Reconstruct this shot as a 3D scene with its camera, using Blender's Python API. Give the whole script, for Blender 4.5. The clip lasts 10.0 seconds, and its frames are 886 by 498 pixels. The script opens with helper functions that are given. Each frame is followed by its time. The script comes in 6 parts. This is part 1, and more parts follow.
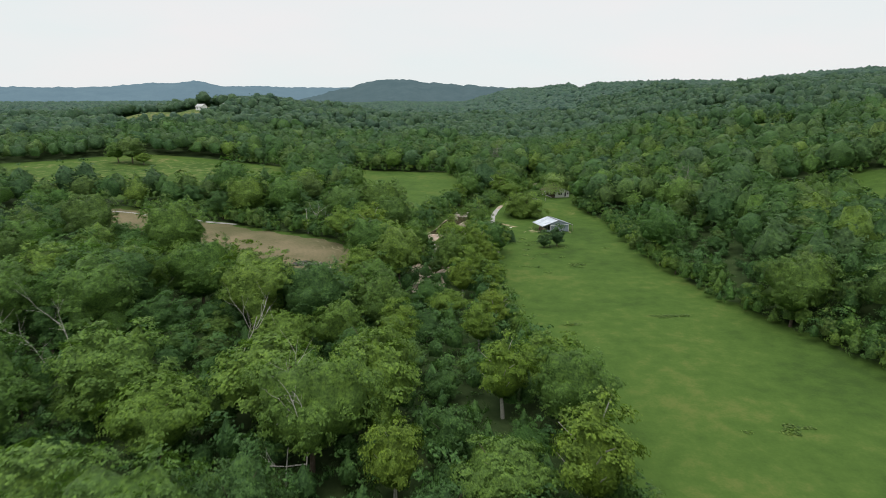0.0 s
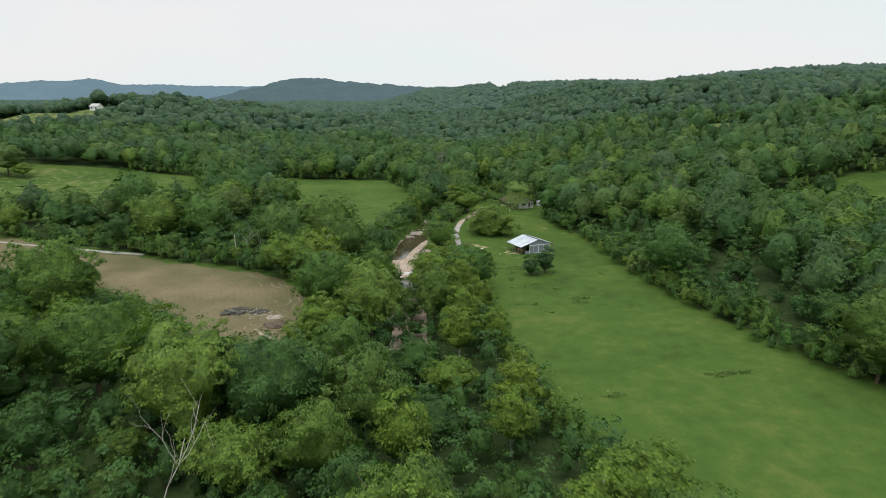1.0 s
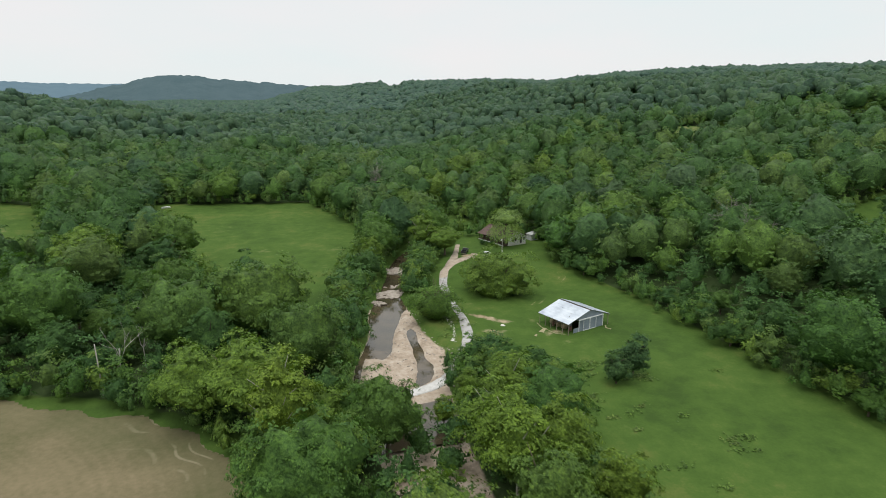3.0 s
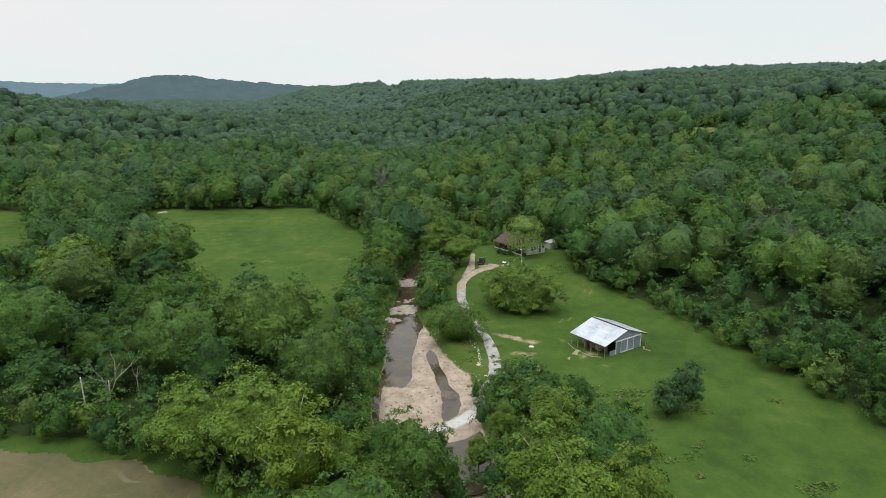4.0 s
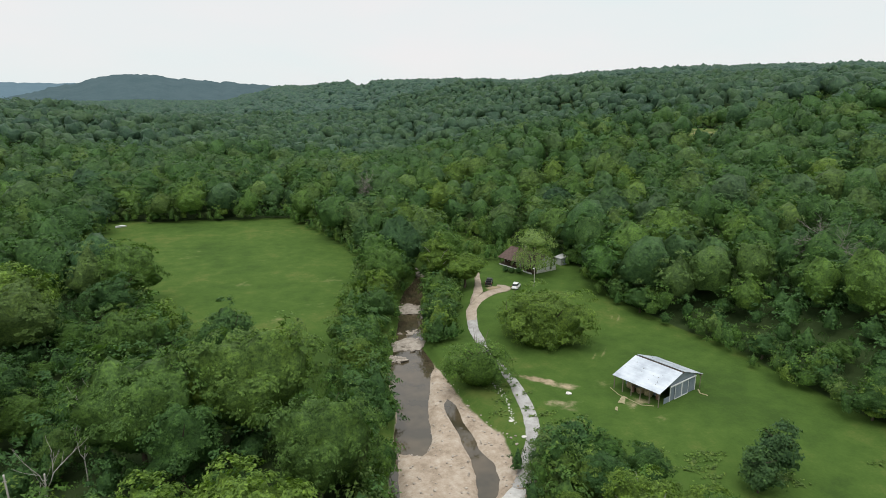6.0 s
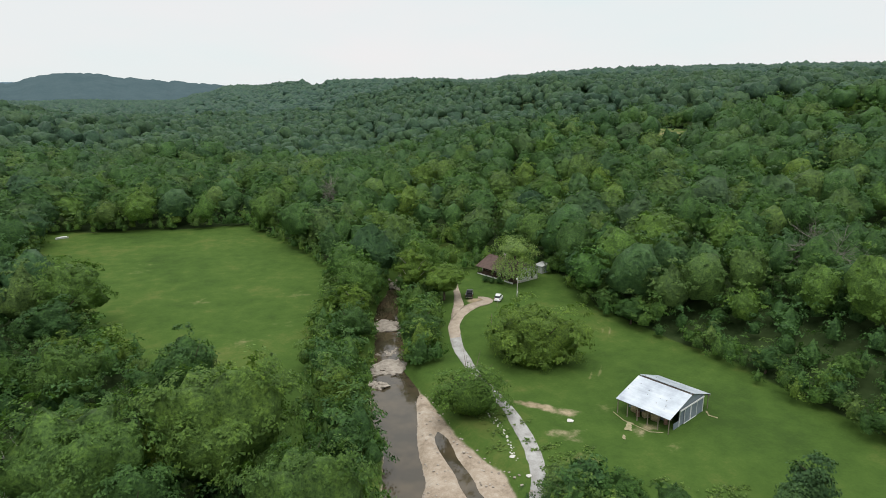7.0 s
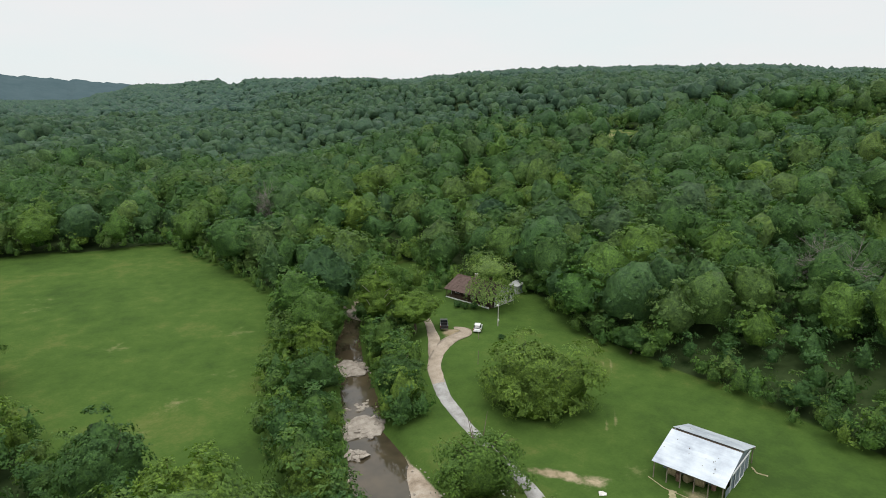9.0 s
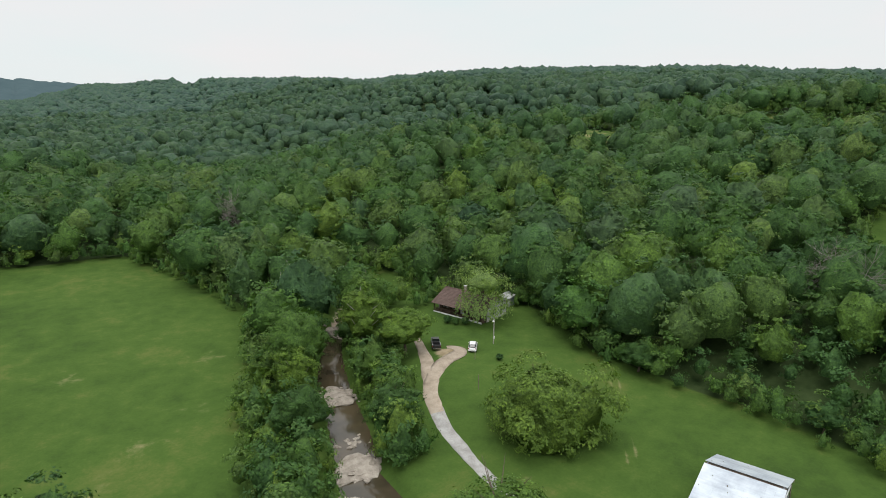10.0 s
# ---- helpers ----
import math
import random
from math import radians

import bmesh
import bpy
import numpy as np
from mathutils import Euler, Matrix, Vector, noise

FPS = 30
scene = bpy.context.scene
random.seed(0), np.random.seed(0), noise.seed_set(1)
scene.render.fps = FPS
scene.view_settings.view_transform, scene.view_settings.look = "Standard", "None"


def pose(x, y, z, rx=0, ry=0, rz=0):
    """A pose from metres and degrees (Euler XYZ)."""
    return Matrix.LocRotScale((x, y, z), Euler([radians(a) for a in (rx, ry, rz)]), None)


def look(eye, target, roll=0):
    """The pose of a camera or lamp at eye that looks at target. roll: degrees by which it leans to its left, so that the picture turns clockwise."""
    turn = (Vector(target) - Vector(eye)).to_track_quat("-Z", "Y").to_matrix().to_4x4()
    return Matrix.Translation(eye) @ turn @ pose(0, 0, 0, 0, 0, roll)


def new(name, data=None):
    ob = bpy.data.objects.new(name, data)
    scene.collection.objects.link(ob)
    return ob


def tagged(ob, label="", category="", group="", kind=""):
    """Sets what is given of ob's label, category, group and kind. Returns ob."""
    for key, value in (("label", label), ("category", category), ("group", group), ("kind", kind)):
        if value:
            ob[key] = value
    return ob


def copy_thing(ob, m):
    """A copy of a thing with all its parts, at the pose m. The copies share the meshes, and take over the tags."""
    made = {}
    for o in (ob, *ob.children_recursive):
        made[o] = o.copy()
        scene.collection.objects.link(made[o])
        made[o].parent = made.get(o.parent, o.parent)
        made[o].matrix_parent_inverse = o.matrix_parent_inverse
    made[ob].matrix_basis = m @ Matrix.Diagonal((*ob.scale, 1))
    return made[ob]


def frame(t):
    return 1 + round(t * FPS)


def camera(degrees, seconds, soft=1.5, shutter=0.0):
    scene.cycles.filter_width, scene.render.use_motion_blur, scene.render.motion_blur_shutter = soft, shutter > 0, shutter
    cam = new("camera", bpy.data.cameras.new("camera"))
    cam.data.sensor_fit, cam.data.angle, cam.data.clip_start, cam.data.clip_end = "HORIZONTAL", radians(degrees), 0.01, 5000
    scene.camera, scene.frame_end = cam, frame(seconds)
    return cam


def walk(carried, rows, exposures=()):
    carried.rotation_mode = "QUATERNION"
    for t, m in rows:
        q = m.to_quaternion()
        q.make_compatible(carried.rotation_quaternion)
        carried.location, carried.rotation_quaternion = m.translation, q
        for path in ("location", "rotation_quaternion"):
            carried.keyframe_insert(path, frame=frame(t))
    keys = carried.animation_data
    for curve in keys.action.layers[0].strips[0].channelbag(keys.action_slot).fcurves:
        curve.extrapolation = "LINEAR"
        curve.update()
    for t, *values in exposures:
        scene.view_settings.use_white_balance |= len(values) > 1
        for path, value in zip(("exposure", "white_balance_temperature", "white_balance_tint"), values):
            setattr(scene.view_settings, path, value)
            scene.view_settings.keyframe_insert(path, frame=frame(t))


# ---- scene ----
cam = camera(70.7, 10.0, 0.9, 0.2)
METRES, EYE, TILT, LEAN, TURN = 192.0, 46.2, -13.4, 0.0, 0.0
ROWS = [
    (0.0, 0.0, 0.0, 0.0, -0.0, 0.0, -0.0),
    (0.5, -0.0346, 0.0921, 0.0219, -4.32, -0.08, 1.03),
    (1.0, -0.0638, 0.1883, 0.0448, -7.4, -0.17, 1.73),
    (1.5, -0.089, 0.2856, 0.0679, -10.54, -0.3, 2.44),
    (2.0, -0.1083, 0.3816, 0.0904, -13.11, -0.43, 3.03),
    (2.5, -0.1225, 0.4778, 0.1136, -17.35, -0.71, 3.96),
    (2.7, -0.1252, 0.5145, 0.1223, -17.7, -0.73, 4.0),
    (3.0, -0.1293, 0.5655, 0.1344, -17.83, -0.74, 4.03),
    (3.8, -0.1333, 0.6165, 0.1465, -17.95, -0.75, 4.06),
    (4.0, -0.1342, 0.6279, 0.1492, -18.07, -0.76, 4.07),
    (4.5, -0.1358, 0.6551, 0.1557, -18.27, -0.76, 4.1),
    (5.0, -0.1371, 0.6821, 0.1621, -18.79, -0.81, 4.22),
    (5.5, -0.1386, 0.7095, 0.1686, -19.71, -0.88, 4.44),
    (7.0, -0.1407, 0.7924, 0.1882, -24.88, -1.34, 5.56),
    (7.5, -0.1403, 0.8199, 0.1948, -27.54, -1.62, 6.12),
    (8.0, -0.139, 0.8473, 0.2013, -29.58, -1.85, 6.53),
    (8.5, -0.1371, 0.8746, 0.2079, -30.7, -1.96, 6.74),
    (9.0, -0.1351, 0.9007, 0.2141, -31.84, -2.09, 6.97),
    (9.5, -0.1328, 0.9286, 0.2205, -33.84, -2.34, 7.36),
    (10.0, -0.1297, 0.956, 0.227, -35.38, -2.53, 7.64),
]
walk(cam, [(t, pose(0, 0, EYE, TILT, LEAN, TURN) @ pose(METRES * x, METRES * y, METRES * z, 90 + pitch, roll, yaw)) for t, x, y, z, yaw, pitch, roll in ROWS])

# ---------- overcast sky and a veiled sun ----------
world = bpy.data.worlds.new("sky")
scene.world = world
world.use_nodes = True
wn, wl = world.node_tree.nodes, world.node_tree.links
wn.clear()
sky = wn.new("ShaderNodeTexSky")
sky.sky_type, sky.sun_disc = "NISHITA", False
sky.sun_elevation, sky.sun_rotation = radians(52), radians(200)
coord = wn.new("ShaderNodeTexCoord")
cloud = wn.new("ShaderNodeTexNoise")
cloud.inputs["Scale"].default_value, cloud.inputs["Detail"].default_value = 2.2, 5
stretch = wn.new("ShaderNodeMapping")
stretch.inputs["Scale"].default_value = (1, 1, 4)
tone = wn.new("ShaderNodeValToRGB")
tone.color_ramp.elements[0].position, tone.color_ramp.elements[1].position = 0.3, 0.62
tone.color_ramp.elements[0].color = (0.765, 0.835, 0.84, 1)
tone.color_ramp.elements[1].color = (0.84, 0.83, 0.835, 1)
thin = wn.new("ShaderNodeMix")
thin.data_type, thin.blend_type = "RGBA", "ADD"
thin.inputs["Factor"].default_value = 0.004
back = wn.new("ShaderNodeBackground")
back.inputs["Strength"].default_value = 1.0
out = wn.new("ShaderNodeOutputWorld")
wl.new(coord.outputs["Generated"], stretch.inputs["Vector"])
wl.new(stretch.outputs["Vector"], cloud.inputs["Vector"])
wl.new(cloud.outputs["Fac"], tone.inputs["Fac"])
wl.new(tone.outputs["Color"], thin.inputs["A"])
wl.new(sky.outputs["Color"], thin.inputs["B"])
# an overcast sky is brighter towards the zenith
part_z = wn.new("ShaderNodeSeparateXYZ")
glow = wn.new("ShaderNodeMapRange")
glow.inputs["From Min"].default_value, glow.inputs["From Max"].default_value = 0.16, 1.0
glow.inputs["To Min"].default_value, glow.inputs["To Max"].default_value = 1.0, 1.9
wl.new(coord.outputs["Generated"], part_z.inputs["Vector"])
wl.new(part_z.outputs["Z"], glow.inputs["Value"])
wl.new(glow.outputs["Result"], back.inputs["Strength"])
wl.new(thin.outputs["Result"], back.inputs["Color"])
wl.new(back.outputs["Background"], out.inputs["Surface"])

sun = new("sun", bpy.data.lights.new("sun", "SUN"))
sun.data.energy, sun.data.angle, sun.data.color = 1.3, radians(25), (1.0, 0.96, 0.9)
sun.matrix_world = look((0, 0, 300), (0 + 60, 300 - 220, 0))
scene.view_settings.exposure = 0.0

# ---------- materials ----------
def material(name, roughness=0.8, specular=0.3, metallic=0.0):
    m = bpy.data.materials.new(name)
    m.use_nodes = True
    b = m.node_tree.nodes["Principled BSDF"]
    b.inputs["Roughness"].default_value = roughness
    b.inputs["Specular IOR Level"].default_value = specular
    b.inputs["Metallic"].default_value = metallic
    return m, m.node_tree.nodes, m.node_tree.links, b


def noise_of(n, l, scale, detail=4, rough=0.55, where="Object", stretch=None):
    c = n.new("ShaderNodeTexCoord")
    t = n.new("ShaderNodeTexNoise")
    t.inputs["Scale"].default_value, t.inputs["Detail"].default_value, t.inputs["Roughness"].default_value = scale, detail, rough
    if stretch:
        s = n.new("ShaderNodeMapping")
        s.inputs["Scale"].default_value = stretch
        l.new(c.outputs[where], s.inputs["Vector"])
        l.new(s.outputs["Vector"], t.inputs["Vector"])
    else:
        l.new(c.outputs[where], t.inputs["Vector"])
    return t.outputs["Fac"]


def ramp(n, l, fac, stops):
    r = n.new("ShaderNodeValToRGB")
    while len(r.color_ramp.elements) < len(stops):
        r.color_ramp.elements.new(0.5)
    for e, (p, c) in zip(r.color_ramp.elements, stops):
        e.position, e.color = p, (*c, 1)
    l.new(fac, r.inputs["Fac"])
    return r.outputs["Color"]


def mix(n, l, fac, a, b, blend="MIX"):
    m = n.new("ShaderNodeMix")
    m.data_type, m.blend_type = "RGBA", blend
    for socket, v in (("Factor", fac), ("A", a), ("B", b)):
        if isinstance(v, (int, float)):
            m.inputs[socket].default_value = v
        elif isinstance(v, tuple):
            m.inputs[socket].default_value = (*v, 1)
        else:
            l.new(v, m.inputs[socket])
    return m.outputs["Result"]


def calc(n, l, op, a, b=0.0):
    m = n.new("ShaderNodeMath")
    m.operation = op
    for i, v in enumerate((a, b)):
        if isinstance(v, (int, float)):
            m.inputs[i].default_value = v
        else:
            l.new(v, m.inputs[i])
    return m.outputs["Value"]


def attribute(n, name):
    a = n.new("ShaderNodeAttribute")
    a.attribute_name = name
    return a.outputs["Fac"]


def bump(n, l, b, fac, strength, distance):
    k = n.new("ShaderNodeBump")
    k.inputs["Strength"].default_value, k.inputs["Distance"].default_value = strength, distance
    l.new(fac, k.inputs["Height"])
    l.new(k.outputs["Normal"], b.inputs["Normal"])


def plain(name, dark, light, scale=3.0, roughness=0.8, specular=0.3, metallic=0.0, relief=0.0, stretch=None):
    """Two tones broken up by coarse and fine noise."""
    m, n, l, b = material(name, roughness, specular, metallic)
    coarse = noise_of(n, l, scale, 5, 0.6, stretch=stretch)
    fine = noise_of(n, l, scale * 9, 3, 0.6, stretch=stretch)
    f = calc(n, l, "ADD", calc(n, l, "MULTIPLY", coarse, 0.65), calc(n, l, "MULTIPLY", fine, 0.35))
    l.new(ramp(n, l, f, [(0.36, dark), (0.64, light)]), b.inputs["Base Color"])
    if relief:
        bump(n, l, b, fine, 0.6, relief)
    return m


def foliage(name, stops, clump=0.55, gloss=0.15, through_leaf=0.25, leaf=2.6, leaf_shading=1.0):
    """Leaves: every tree has its own green, mottled by clumps and leaves, gap shade painted in."""
    m, n, l, b = material(name, 0.55, gloss)
    info = n.new("ShaderNodeObjectInfo")
    pick = calc(n, l, "FRACT", calc(n, l, "ADD", info.outputs["Random"], attribute(n, "tint")))
    mean = [sum(c[k] for _, c in stops) / len(stops) for k in range(3)]
    base = ramp(n, l, pick, [(p, tuple((0.89, 0.92, 0.93)[k] * (0.92 * c[k] + 0.08 * mean[k]) for k in range(3))) for p, c in stops])
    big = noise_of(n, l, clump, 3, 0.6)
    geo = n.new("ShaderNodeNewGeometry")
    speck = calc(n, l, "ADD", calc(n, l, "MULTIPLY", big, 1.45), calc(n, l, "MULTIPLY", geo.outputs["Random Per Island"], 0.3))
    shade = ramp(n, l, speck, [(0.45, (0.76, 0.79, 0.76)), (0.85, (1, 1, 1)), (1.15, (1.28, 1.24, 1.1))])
    # noise in the colour: shaded gaps between leaf sprays dark, lit sprays bright
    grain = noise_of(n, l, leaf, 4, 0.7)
    leafy = ramp(n, l, grain, [(p, tuple(1 + leaf_shading * (v - 1) for v in c)) for p, c in ((0.36, (0.56, 0.58, 0.54)), (0.47, (0.92, 0.94, 0.9)), (0.62, (1.42, 1.36, 1.12)))])
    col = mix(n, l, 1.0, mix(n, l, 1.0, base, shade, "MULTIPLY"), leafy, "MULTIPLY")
    l.new(col, b.inputs["Base Color"])
    bump(n, l, b, grain, 0.8, 0.8 / leaf)
    t = n.new("ShaderNodeBsdfTranslucent")
    l.new(mix(n, l, 1.0, col, (1.1, 1.25, 0.6), "MULTIPLY"), t.inputs["Color"])
    x = n.new("ShaderNodeMixShader")
    x.inputs["Fac"].default_value = through_leaf
    l.new(b.outputs["BSDF"], x.inputs[1])
    l.new(t.outputs["BSDF"], x.inputs[2])
    l.new(x.outputs["Shader"], n["Material Output"].inputs["Surface"])
    return m


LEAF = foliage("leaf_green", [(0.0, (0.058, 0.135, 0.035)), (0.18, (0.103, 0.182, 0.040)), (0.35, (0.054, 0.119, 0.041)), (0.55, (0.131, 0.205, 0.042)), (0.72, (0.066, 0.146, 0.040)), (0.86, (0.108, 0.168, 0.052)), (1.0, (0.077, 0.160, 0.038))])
# the valley woods' greens, shifted to blue: mid-distance haze put into the colour
LEAF_MID_HAZE = foliage("leaf_mid_haze", [(0.0, (0.048, 0.110, 0.046)), (0.2, (0.078, 0.146, 0.052)), (0.4, (0.047, 0.103, 0.053)), (0.6, (0.096, 0.162, 0.052)), (0.8, (0.055, 0.121, 0.050)), (1.0, (0.076, 0.130, 0.062))], leaf=1.2, leaf_shading=0.75)
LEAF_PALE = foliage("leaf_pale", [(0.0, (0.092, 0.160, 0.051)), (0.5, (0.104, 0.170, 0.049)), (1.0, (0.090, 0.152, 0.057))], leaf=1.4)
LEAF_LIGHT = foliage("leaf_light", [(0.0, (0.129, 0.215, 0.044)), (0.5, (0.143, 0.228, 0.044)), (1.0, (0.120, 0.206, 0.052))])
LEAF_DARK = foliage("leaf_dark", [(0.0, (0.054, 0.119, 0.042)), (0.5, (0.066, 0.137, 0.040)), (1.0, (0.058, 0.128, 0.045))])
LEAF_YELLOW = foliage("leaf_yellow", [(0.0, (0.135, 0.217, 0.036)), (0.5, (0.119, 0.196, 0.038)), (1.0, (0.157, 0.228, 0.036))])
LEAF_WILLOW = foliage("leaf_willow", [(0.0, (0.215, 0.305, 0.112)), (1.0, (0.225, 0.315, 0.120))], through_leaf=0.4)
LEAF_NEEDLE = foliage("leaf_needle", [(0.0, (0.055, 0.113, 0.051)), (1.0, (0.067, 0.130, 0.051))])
# aerial haze is painted into these two: bluer, softer leaves with distance
LEAF_FAR_HAZE = foliage("leaf_far_haze", [(0.0, (0.048, 0.100, 0.062)), (0.2, (0.070, 0.128, 0.064)), (0.4, (0.050, 0.102, 0.070)), (0.6, (0.076, 0.134, 0.068)), (0.8, (0.055, 0.112, 0.068)), (1.0, (0.064, 0.116, 0.080))], 0.3, leaf=0.7, leaf_shading=0.55)
LEAF_DISTANT_HAZE = foliage("leaf_distant_haze", [(0.0, (0.050, 0.102, 0.080)), (0.4, (0.068, 0.124, 0.084)), (0.7, (0.054, 0.108, 0.086)), (1.0, (0.063, 0.118, 0.086))], 0.2, leaf=0.5, leaf_shading=0.5)
BARK = plain("bark", (0.07, 0.055, 0.04), (0.16, 0.13, 0.10), 4, 0.95, 0.1, relief=0.02)
BARK_GREY = plain("bark_grey", (0.18, 0.16, 0.145), (0.32, 0.295, 0.27), 3, 0.9, 0.1)
BARK_PALE = plain("bark_pale", (0.30, 0.28, 0.25), (0.5, 0.48, 0.44), 3, 0.9, 0.1)
CONCRETE = plain("concrete", (0.42, 0.41, 0.39), (0.6, 0.59, 0.57), 1.5, 0.9, 0.2, relief=0.01)
ROCK = plain("limestone", (0.22, 0.19, 0.16), (0.47, 0.42, 0.36), 0.9, 0.92, 0.2, relief=0.08)
STONE = plain("stone_white", (0.5, 0.48, 0.45), (0.72, 0.70, 0.66), 2, 0.9, 0.2, relief=0.03)
TIMBER = plain("timber", (0.16, 0.13, 0.10), (0.30, 0.26, 0.21), 3, 0.9, 0.15, relief=0.01, stretch=(1, 1, 0.15))
DARKWOOD = plain("dark_wood", (0.05, 0.035, 0.025), (0.10, 0.07, 0.05), 3, 0.85, 0.2)
STEEL_GREY = plain("grey_steel_siding", (0.17, 0.21, 0.25), (0.24, 0.28, 0.32), 0.8, 0.5, 0.4)
TRIM_WHITE = plain("white_trim", (0.62, 0.63, 0.63), (0.78, 0.79, 0.79), 1.2, 0.55, 0.4)
WALL_WHITE = plain("white_boards", (0.50, 0.51, 0.50), (0.66, 0.67, 0.66), 1.0, 0.7, 0.3)
SHINGLE = plain("brown_shingle", (0.085, 0.058, 0.050), (0.14, 0.098, 0.085), 1.6, 0.92, 0.2, relief=0.02)
BLACK = plain("black_paint", (0.012, 0.012, 0.013), (0.03, 0.03, 0.032), 2, 0.35, 0.5)
RUBBER = plain("rubber", (0.015, 0.015, 0.015), (0.03, 0.03, 0.03), 6, 0.9, 0.2)
CAR_WHITE = plain("white_lacquer", (0.72, 0.73, 0.73), (0.80, 0.81, 0.81), 0.6, 0.22, 0.6)
CHROME = plain("bright_metal", (0.5, 0.5, 0.5), (0.65, 0.65, 0.65), 2, 0.25, 0.5, 1.0)
RUST = plain("rusty_steel", (0.13, 0.07, 0.045), (0.28, 0.19, 0.14), 2.5, 0.85, 0.3)
LAMP_RED = plain("red_lens", (0.25, 0.01, 0.01), (0.35, 0.02, 0.02), 2, 0.2, 0.5)
SIGN_PALE = plain("pale_tarpaulin", (0.36, 0.37, 0.36), (0.48, 0.49, 0.48), 1.5, 0.8, 0.2)


def glass_material():
    m, n, l, b = material("dark_glass", 0.06, 0.5)
    b.inputs["Base Color"].default_value = (0.015, 0.018, 0.02, 1)
    return m


GLASS = glass_material()


def roof_material():
    """Galvanised sheets, patchily dulled and streaked."""
    m, n, l, b = material("galvanised_sheet", 0.5, 0.5, 0.35)
    patch = noise_of(n, l, 0.35, 4, 0.6)
    streak = noise_of(n, l, 2.2, 4, 0.6, stretch=(1, 0.12, 0.12))
    f = calc(n, l, "ADD", calc(n, l, "MULTIPLY", patch, 0.7), calc(n, l, "MULTIPLY", streak, 0.3))
    l.new(ramp(n, l, f, [(0.36, (0.38, 0.42, 0.48)), (0.5, (0.52, 0.57, 0.62)), (0.64, (0.63, 0.67, 0.71))]), b.inputs["Base Color"])
    return m


ROOF_METAL = roof_material()


def water_material():
    """Shallow brown creek water over a stony bed."""
    m, n, l, b = material("creek_water", 0.05, 0.5)
    bed = noise_of(n, l, 0.16, 3, 0.6)
    l.new(ramp(n, l, bed, [(0.4, (0.045, 0.038, 0.024)), (0.62, (0.085, 0.066, 0.040))]), b.inputs["Base Color"])
    bump(n, l, b, noise_of(n, l, 1.2, 3), 0.15, 0.03)
    return m


WATER = water_material()


def ground_material():
    """Mown grass, forest litter, creek gravel and bare dirt by the land's own zones."""
    m, n, l, b = material("ground", 0.95, 0.06)
    patch = noise_of(n, l, 0.035, 5, 0.6)
    mid = noise_of(n, l, 0.28, 5, 0.65)
    fine = noise_of(n, l, 2.5, 4, 0.7)
    f = calc(n, l, "ADD", calc(n, l, "MULTIPLY", patch, 0.5), calc(n, l, "ADD", calc(n, l, "MULTIPLY", mid, 0.3), calc(n, l, "MULTIPLY", fine, 0.2)))
    grass = ramp(n, l, f, [(0.38, (0.040, 0.074, 0.017)), (0.46, (0.052, 0.096, 0.020)), (0.53, (0.062, 0.110, 0.023)), (0.62, (0.094, 0.125, 0.032))])
    dry = ramp(n, l, f, [(0.38, (0.13, 0.15, 0.055)), (0.62, (0.24, 0.22, 0.11))])
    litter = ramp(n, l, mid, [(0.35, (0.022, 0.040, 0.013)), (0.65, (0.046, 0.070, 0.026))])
    speck = noise_of(n, l, 1.6, 6, 0.8)
    gravel = ramp(n, l, calc(n, l, "ADD", calc(n, l, "MULTIPLY", mid, 0.55), calc(n, l, "MULTIPLY", speck, 0.45)), [(0.36, (0.21, 0.165, 0.12)), (0.5, (0.36, 0.295, 0.23)), (0.64, (0.48, 0.42, 0.35))])
    dirt = ramp(n, l, mid, [(0.35, (0.21, 0.165, 0.10)), (0.65, (0.38, 0.31, 0.21))])
    rough_edge = calc(n, l, "MULTIPLY", calc(n, l, "SUBTRACT", mid, 0.5), 1.1)

    def zone(name, edge=1.0):
        v = calc(n, l, "ADD", attribute(n, name), calc(n, l, "MULTIPLY", rough_edge, edge))
        s = n.new("ShaderNodeMapRange")
        s.interpolation_type = "SMOOTHSTEP"
        s.inputs["From Min"].default_value, s.inputs["From Max"].default_value = 0.32, 0.68
        l.new(v, s.inputs["Value"])
        return s.outputs["Result"]
    col = mix(n, l, zone("dry"), grass, dry)
    col = mix(n, l, zone("dirt"), col, dirt)
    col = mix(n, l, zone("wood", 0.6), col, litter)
    col = mix(n, l, zone("gravel", 0.5), col, gravel)
    l.new(col, b.inputs["Base Color"])
    bump(n, l, b, calc(n, l, "ADD", fine, mid), 0.5, 0.12)
    return m


GROUND = ground_material()


